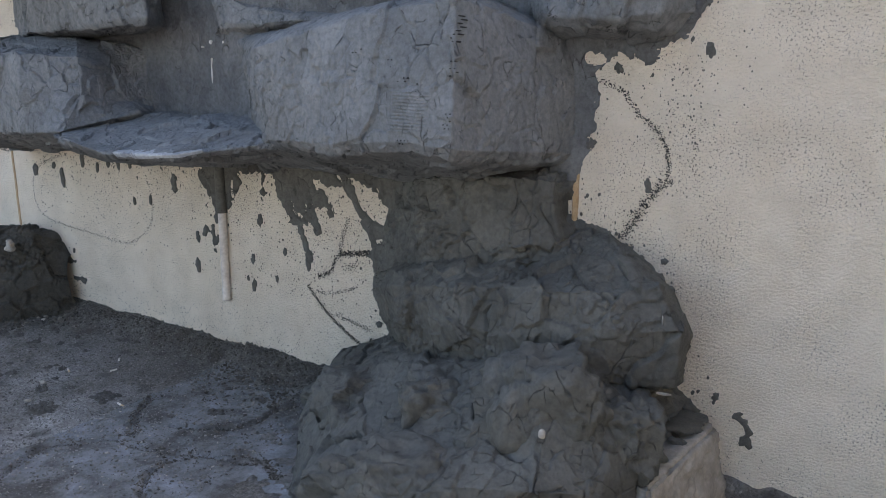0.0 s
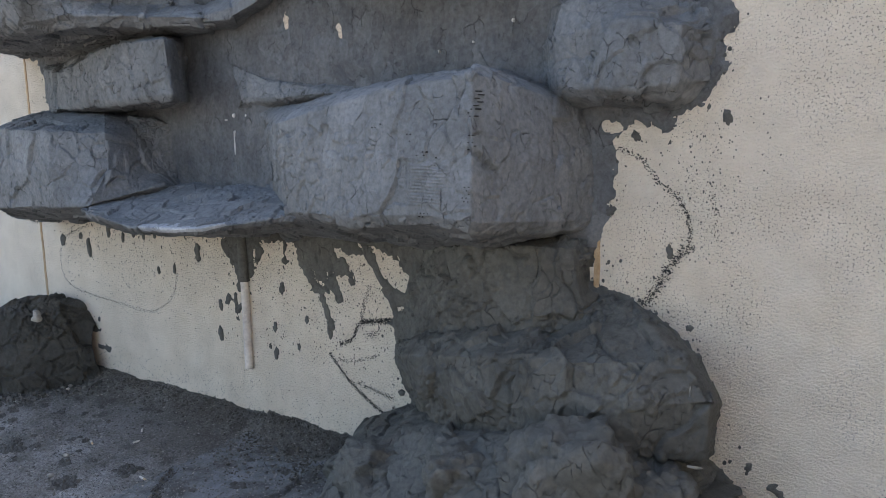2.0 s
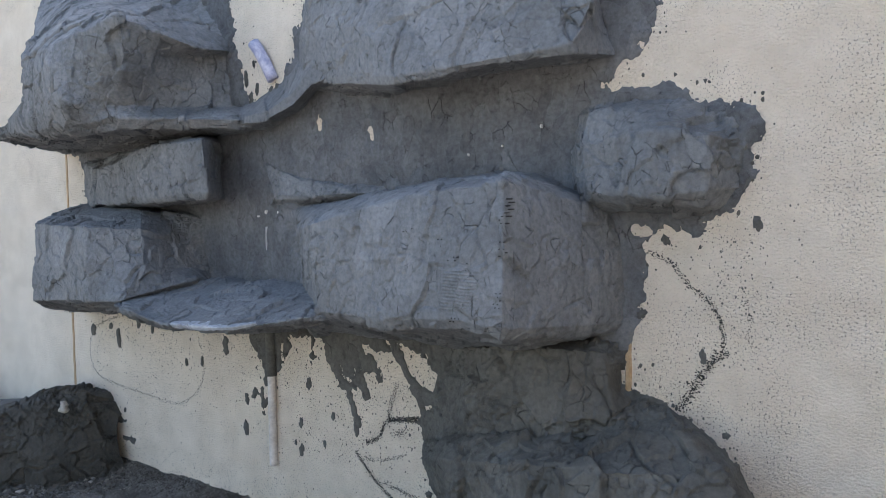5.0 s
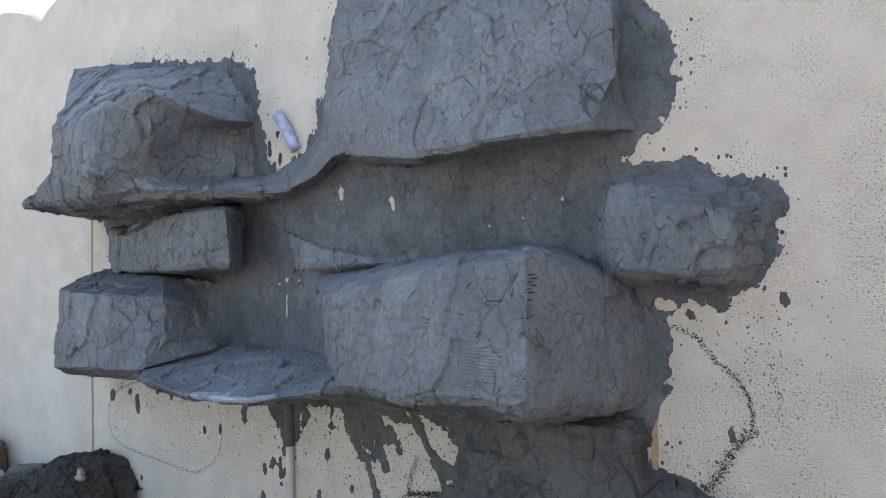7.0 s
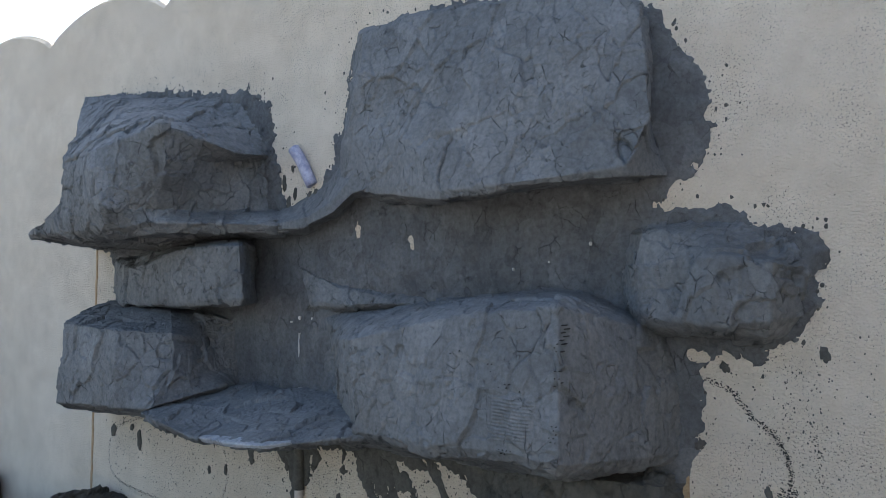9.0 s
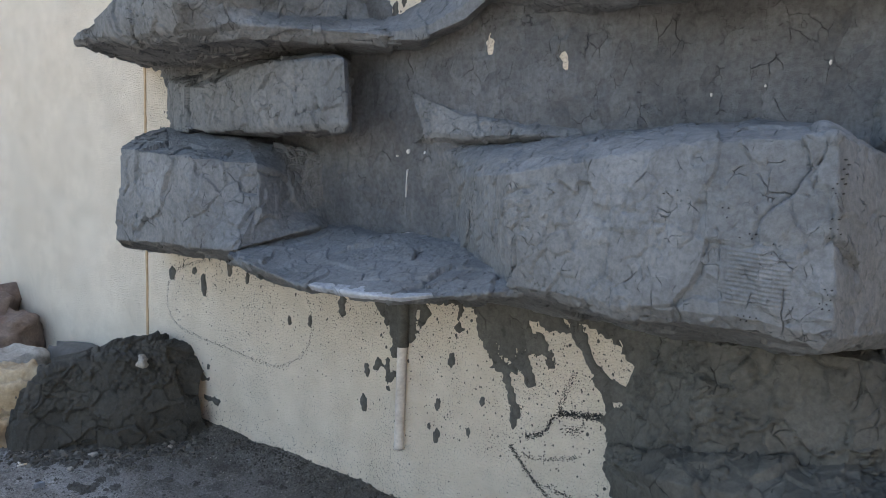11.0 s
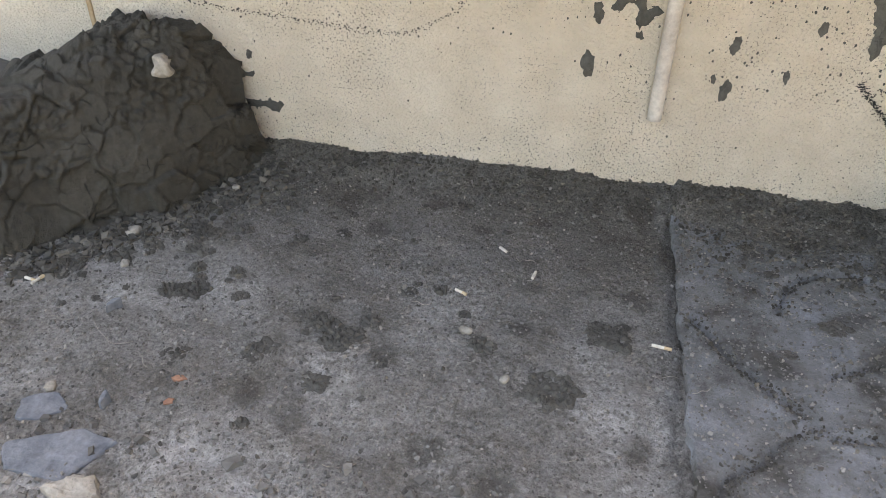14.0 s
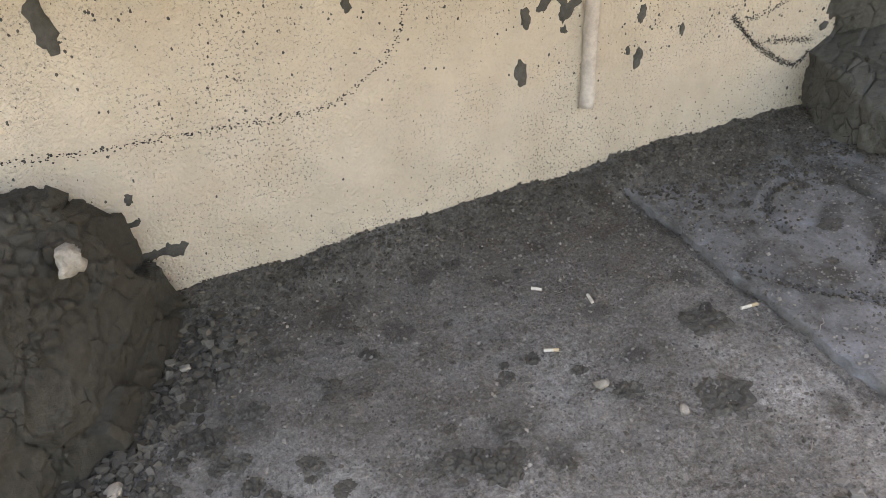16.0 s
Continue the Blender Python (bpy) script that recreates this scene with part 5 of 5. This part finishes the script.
def clod(x, y, size, seed, tall=0.3):
    """A dropped lump of mortar, splatted flat and cracked into crumbs."""
    rings, n = 22, 64
    r, a = np.meshgrid(np.linspace(0, 1, rings), np.arange(n) * 2 * math.pi / n, indexing="ij")
    edge = np.stack([np.cos(a) * 1.6, np.sin(a) * 1.6, np.full(a.shape, seed * 1.7)], -1).reshape(-1, 3)
    out = 0.5 * (1 + 0.55 * fractal(edge, 3, seed).reshape(a.shape) + 0.25 * fractal(edge * 4, 2, seed + 3).reshape(a.shape))
    px, py = size * r * out * np.cos(a), size * r * out * np.sin(a) * 0.85
    q = np.stack([px, py, np.full(px.shape, seed * 0.1)], -1).reshape(-1, 3)
    d1, d2, _, val = cells(q * 62, seed)
    h = (0.25 + 0.9 * val) * np.clip((d2 - d1) * 3.5, 0.1, 1) + 0.35 * fractal(q * 150, 3, seed)
    pz = size * tall * 0.5 * h.reshape(r.shape) * np.clip((1 - r) * 5, 0, 1) - 0.003 * (r > 0.97)
    verts = np.stack([px, py, pz], -1).reshape(-1, 3)
    faces = [[i * n + k, i * n + (k + 1) % n, (i + 1) * n + (k + 1) % n, (i + 1) * n + k][::-1] for i in range(rings - 1) for k in range(n)]
    ob = mesh_object("mortar_clod", verts, faces, M_CLOD)
    ob.location = (x, y, ground_z(x, y) + 0.001)
    return tagged(ob, "crumbled dark clod of dropped mortar", "mortar clod", "mortar clods")


CLODS = [(-0.907, -0.615, 0.045), (-1.214, -0.631, 0.05), (-1.189, -0.664, 0.055), (-1.249, -0.611, 0.045), (-1.135, -0.598, 0.04), (-1.161, -0.642, 0.04), (-1.529, -0.572, 0.06), (-1.578, -0.59, 0.05),
         (-1.429, -0.575, 0.03), (-1.634, -0.368, 0.05), (-1.531, -0.343, 0.035), (-1.379, -0.356, 0.03), (-1.289, -0.313, 0.035), (-1.28, -0.903, 0.03), (-1.70, -0.45, 0.045), (-1.66, -0.3, 0.05),
         (-1.75, -0.5, 0.05), (-1.60, -0.25, 0.04), (-1.83, -0.56, 0.045), (-1.52, -0.2, 0.04), (-1.095, -0.796, 0.014)]
for k, (x, y, s) in enumerate(CLODS):
    clod(x, y, s * 1.25, 500 + k, 0.3)
FLAT = [(-1.318, -0.724, 0.06), (-1.468, -0.769, 0.055), (-0.766, -0.701, 0.10), (-0.669, -0.537, 0.08), (-1.191, -0.778, 0.05), (-1.081, -0.486, 0.04), (-0.23, -0.43, 0.055), (-0.334, -0.528, 0.025), (-1.345, -0.74, 0.04)]
for k, (x, y, s) in enumerate(FLAT):
    clod(x, y, s * 1.15, 540 + k, 0.17)
scatter = random.Random(77)
for k in range(46):
    t = scatter.random()
    x, y = -1.95 + 0.42 * t + abs(scatter.gauss(0.06, 0.14)), -0.58 + 0.5 * t - abs(scatter.gauss(0, 0.10))
    clod(x, y, scatter.choice((0.016, 0.022, 0.03, 0.042)), 700 + k, 0.42)
for k in range(26):
    clod(scatter.uniform(-1.6, -0.6), scatter.uniform(-0.75, -0.1), scatter.choice((0.010, 0.014, 0.02, 0.03)), 760 + k, 0.5)
for k in range(14):
    clod(scatter.uniform(-0.5, 0.05), scatter.uniform(-0.34, -0.12), scatter.choice((0.012, 0.02, 0.032)), 800 + k, 0.5)
STONES = [(-0.946, -0.587, 0.028), (-0.852, -0.699, 0.022), (-1.728, -0.525, 0.026), (-1.619, -0.182, 0.022), (-1.771, -0.412, 0.035), (-1.65, -0.893, 0.025), (-1.786, -0.272, 0.04)]
for k, (x, y, s) in enumerate(STONES):
    tagged(lumpy_stone("loose_stone", (x, y, ground_z(x, y) + s * 0.2), (s, s * 0.75, s * 0.55), M_STONE, seed=600 + k, turn=k, level=2, rough=0.25), "small pale stone lying loose on the ground", "stone", "loose stones")


def chip(name, x, y, w, d, h, mat, turn, seed, label, category, group=""):
    """A broken piece with a jagged outline and an uneven, slightly domed top."""
    rng = random.Random(seed)
    k = rng.choice((5, 6, 7))
    bends = [(2 * math.pi * (i + rng.uniform(-0.3, 0.3)) / k, rng.uniform(0.66, 1.15)) for i in range(k)]
    bends = [(a, q * math.cos(a), q * math.sin(a)) for a, q in bends]
    rim = []
    for (_, ax, ay), (_, bx, by) in zip(bends, bends[1:] + bends[:1]):
        for j in range(7):
            t = j / 7
            rim.append((w / 2 * (ax + (bx - ax) * t) * (1 + rng.uniform(-0.05, 0.05)), d / 2 * (ay + (by - ay) * t) * (1 + rng.uniform(-0.05, 0.05))))
    n, verts = len(rim), []
    tip = (rng.uniform(-0.25, 0.25) * h, rng.uniform(-0.25, 0.25) * h)
    for scale, level in ((1.03, -0.006), (1.0, 0.62), (0.96, 0.88), (0.75, 1.0), (0.5, 1.02), (0.25, 1.0)):
        for px, py in rim:
            qx, qy = px * scale, py * scale
            z = h * level + tip[0] * qx / w * 2 + tip[1] * qy / d * 2 if level > 0 else level
            verts.append((qx, qy, z))
    verts.append((0, 0, h))
    p = np.array(verts)
    up = p[:, 2] > 0
    p[up, 2] += 0.28 * h * fractal(p[up] * 45 + seed, 3, seed)
    faces = [[r * n + i, r * n + (i + 1) % n, (r + 1) * n + (i + 1) % n, (r + 1) * n + i] for r in range(5) for i in range(n)]
    faces += [[5 * n + i, 5 * n + (i + 1) % n, 6 * n] for i in range(n)]
    ob = mesh_object(name, p, faces, mat, smooth=False)
    ob.matrix_basis = pose(x, y, ground_z(x, y), rng.uniform(-3, 3), rng.uniform(-3, 3), turn)
    return tagged(ob, label, category, group)


chip("slate_piece", -1.56, -1.02, 0.20, 0.13, 0.007, M_SLATE, 20, 1, "broken blue grey slate lying flat", "slate", "slates")
chip("slate_piece", -1.33, -1.36, 0.26, 0.16, 0.007, M_SLATE, -30, 2, "broken blue grey slate lying flat", "slate", "slates")
chip("slate_piece", -1.62, -1.18, 0.18, 0.12, 0.006, M_SLATE, 70, 3, "broken blue grey slate lying flat", "slate", "slates")
chip("slate_piece", -1.20, -1.30, 0.14, 0.10, 0.006, M_SLATE, 40, 4, "broken blue grey slate lying flat", "slate", "slates")
for k, (x, y, w, d, a) in enumerate([(-1.75, -1.05, 0.2, 0.15, 10), (-1.48, -1.24, 0.16, 0.11, 50), (-1.72, -1.32, 0.22, 0.16, -20), (-1.05, -1.40, 0.18, 0.13, 15), (-1.42, -1.44, 0.2, 0.14, 80), (-1.64, -0.93, 0.10, 0.07, 30)]):
    chip("slate_piece", x, y, w, d, 0.006, M_SLATE, a, 30 + k, "broken blue grey slate lying flat", "slate", "slates")
chip("pale_stone", -1.47, -1.09, 0.10, 0.055, 0.022, M_STONE, 15, 5, "flat pale stone on the rubble", "stone")
chip("pale_stone", -1.06, -1.205, 0.14, 0.085, 0.012, M_BLOCK, -10, 6, "flat pale stone on the rubble", "stone")
chip("pale_stone", -0.98, -1.30, 0.15, 0.11, 0.010, M_BLOCK, 40, 7, "flat pale stone on the rubble", "stone")
chip("brick_chip", -1.085, -1.297, 0.05, 0.038, 0.012, M_ORANGE, 10, 8, "orange brick chip on the rubble", "brick chip", "brick chips")
chip("brick_chip", -0.837, -1.125, 0.016, 0.014, 0.010, M_ORANGE, 50, 9, "small orange brick chip beside the hose", "brick chip", "brick chips")
chip("brick_chip", -1.21, -1.345, 0.03, 0.02, 0.012, M_ORANGE, 70, 10, "orange brick chip on the rubble", "brick chip", "brick chips")
chip("brick_chip", -1.434, -0.826, 0.03, 0.022, 0.004, M_ORANGE, 0, 11, "crumbled orange flake on the ground", "brick chip", "brick chips")
chip("brick_chip", -1.425, -0.88, 0.022, 0.02, 0.004, M_ORANGE, 60, 12, "crumbled orange flake on the ground", "brick chip", "brick chips")
chip("slate_shard", -1.665, -0.668, 0.035, 0.012, 0.02, M_SLATE, 60, 13, "small upright dark shard on the ground", "shard")
chip("slate_shard", -1.533, -0.907, 0.035, 0.018, 0.022, M_SLATE, 100, 14, "small upright dark shard on the ground", "shard")


def paper_scrap():
    n = 9
    u, v = np.meshgrid(np.linspace(-0.5, 0.5, n), np.linspace(-0.5, 0.5, n), indexing="ij")
    x, y = u * 0.115, v * 0.075
    z = 0.006 + 0.010 * np.abs(u) * (v > 0) + 0.003 * np.sin(u * 9 + v * 5)
    c, s = math.cos(-0.35), math.sin(-0.35)
    top = np.stack([x * c - y * s, x * s + y * c, z], -1).reshape(-1, 3)
    f = grid_faces(n, n)
    ob = mesh_object("paper_scrap", np.concatenate([top, top - np.array((0, 0, 0.0006))]), f.tolist() + (f[:, ::-1] + n * n).tolist(), M_PAPER)
    ob.location = (-2.06, -0.75, ground_z(-2.06, -0.75))
    return tagged(ob, "torn scrap of white paper on the ground", "paper")


paper_scrap()


def plastic_sheet():
    n = 26
    u, v = np.meshgrid(np.linspace(0, 1, n), np.linspace(0, 1, n), indexing="ij")
    x = -0.90 + 0.13 * u + 0.02 * np.sin(v * 5)
    y = -1.34 + 0.16 * v - 0.05 * u
    z = 0.012 + 0.022 * np.abs(np.sin(u * 5.5 + v * 1.7)) * (1 - 0.4 * v) + 0.006 * np.sin(v * 13 + u * 4)
    top = np.stack([x, y, z], -1).reshape(-1, 3)
    both = np.concatenate([top, top - np.array((0, 0, 0.0015))])
    f = grid_faces(n, n)
    rim = [k for k in range(n - 1)]
    side = [[k, k + 1, k + 1 + n * n, k + n * n] for k in rim] + [[k * n, k * n + n * n, (k + 1) * n + n * n, (k + 1) * n] for k in rim]
    ob = mesh_object("plastic_sheet", both, f[:, ::-1].tolist() + (f + n * n).tolist() + side, M_SHEET)
    return tagged(ob, "crumpled dark blue plastic sheet scrap on the rubble", "plastic sheet")


plastic_sheet()


def gravel(name, count, place, sizes, mat, seed, label):
    """Loose grains: small angular stones, one joined mesh."""
    rng, rs = random.Random(seed), np.random.RandomState(seed)
    box = np.array([(a, b, c) for a in (-1, 1) for b in (-1, 1) for c in (-1, 1)], float) * 0.75
    quads = np.array([(0, 1, 3, 2), (4, 6, 7, 5), (0, 4, 5, 1), (2, 3, 7, 6), (0, 2, 6, 4), (1, 5, 7, 3)])
    xy = np.array([place(rng) for _ in range(count)])
    z = surface_height(xy[:, 0], xy[:, 1])
    s = np.array(sizes)[rs.randint(0, len(sizes), count)] * rs.uniform(0.6, 1.3, count)
    q = box[None] * rs.uniform((0.6, 0.6, 0.4), (1.2, 1.2, 0.9), (count, 3))[:, None, :] * s[:, None, None]
    q = q * (1 + rs.uniform(-0.6, 0.45, (count, 8, 3)))
    tip, a = rs.uniform(-0.7, 0.7, count)[:, None], rs.uniform(0, 6.28, count)[:, None]
    y1, z1 = q[..., 1] * np.cos(tip) - q[..., 2] * np.sin(tip), q[..., 1] * np.sin(tip) + q[..., 2] * np.cos(tip)
    x2, y2 = q[..., 0] * np.cos(a) - y1 * np.sin(a), q[..., 0] * np.sin(a) + y1 * np.cos(a)
    verts = np.stack([x2 + xy[:, :1], y2 + xy[:, 1:], z1 + (z + s * 0.25)[:, None]], -1).reshape(-1, 3)
    faces = (quads[None] + 8 * np.arange(count)[:, None, None]).reshape(-1, 4)
    return tagged(mesh_object(name, verts, faces, mat, smooth=False), label, "gravel", kind="stuff")


gravel("foot_gravel", 9000, lambda r: (r.uniform(-1.75, 0.3), -abs(r.gauss(0.02, 0.055))), (0.001, 0.0015, 0.0022, 0.003, 0.0045), M_CRUMB, 1, "dark mortar crumbs along the foot of the wall")
gravel("dust_gravel", 42000, lambda r: (r.uniform(-2.4, 0.1), r.uniform(-1.4, -0.05)), (0.0008, 0.0011, 0.0015, 0.0022, 0.0034), M_PEBBLE, 2, "fine grey grit scattered over the ground")
gravel("heap_crumbs", 2200, lambda r: (lambda t: (-2.0 + 0.42 * t + r.gauss(0.03, 0.05), -0.58 + 0.52 * t - abs(r.gauss(0, 0.05))))(r.random()), (0.002, 0.003, 0.0045, 0.007, 0.010), M_CRUMB, 3, "crumbled mortar at the foot of the heap")
gravel("pale_grit", 1300, lambda r: (r.uniform(-2.4, 0.1), r.uniform(-1.4, -0.05)), (0.0012, 0.0018, 0.003), M_STONE, 4, "pale stone grit scattered over the ground")
gravel("rubble", 1700, lambda r: (r.uniform(-2.0, -0.7), r.uniform(-1.55, -0.92)), (0.0015, 0.002, 0.003, 0.0045, 0.009), M_PEBBLE, 5, "grey rubble beside the hose")
def along_groove(r):
    x, y = r.choice(r.choice(GROOVES))
    return x + r.gauss(0, 0.010), y + r.gauss(0, 0.010)


gravel("groove_crumbs", 2800, along_groove, (0.001, 0.0016, 0.0026, 0.004), M_CRUMB, 7, "dark crumbs lying in the scored lines of the screed")
gravel("screed_crumbs", 1500, lambda r: (r.uniform(-0.52, 0.1), -0.12 - abs(r.gauss(0, 0.12))), (0.001, 0.002, 0.003, 0.005), M_CRUMB, 8, "dark mortar crumbs strewn on the screed")
gravel("side_gravel", 900, lambda r: (r.uniform(1.15, 2.2), -abs(r.gauss(0.0, 0.2))), (0.003, 0.004, 0.007), M_PEBBLE, 6, "dark grit on the ground beside the mound")


def straw(x, y, turn, length, seed):
    rng = random.Random(seed)
    pts = []
    for i in range(5):
        u = i / 4 - 0.5
        px, py = u * length, rng.uniform(-0.1, 0.1) * length + 0.25 * length * u * u
        c, s = math.cos(turn), math.sin(turn)
        gx, gy = x + px * c - py * s, y + px * s + py * c
        pts.append((gx, gy, ground_z(gx, gy) + 0.003))
    return tagged(tube("straw", pts, 0.0007, M_STONE, sides=6), "thin pale straw lying on the ground", "straw", "straws")


for k, (x, y, turn, length) in enumerate([(-0.86, -0.33, -0.2, 0.045), (-1.16, -0.31, -0.3, 0.03), (-1.63, -0.75, -0.3, 0.11), (-1.52, -0.8, -0.7, 0.04), (-1.05, -0.52, 0.1, 0.04), (-0.56, -0.62, 0.3, 0.05),
                                          (-0.98, -0.65, 0.2, 0.03), (-0.72, -0.85, 0.5, 0.03), (-1.75, -0.72, 0.1, 0.05), (-0.5, -0.66, 0.5, 0.04), (-1.1, -0.95, 0.1, 0.03)]):
    straw(x, y, turn, length, 900 + k)
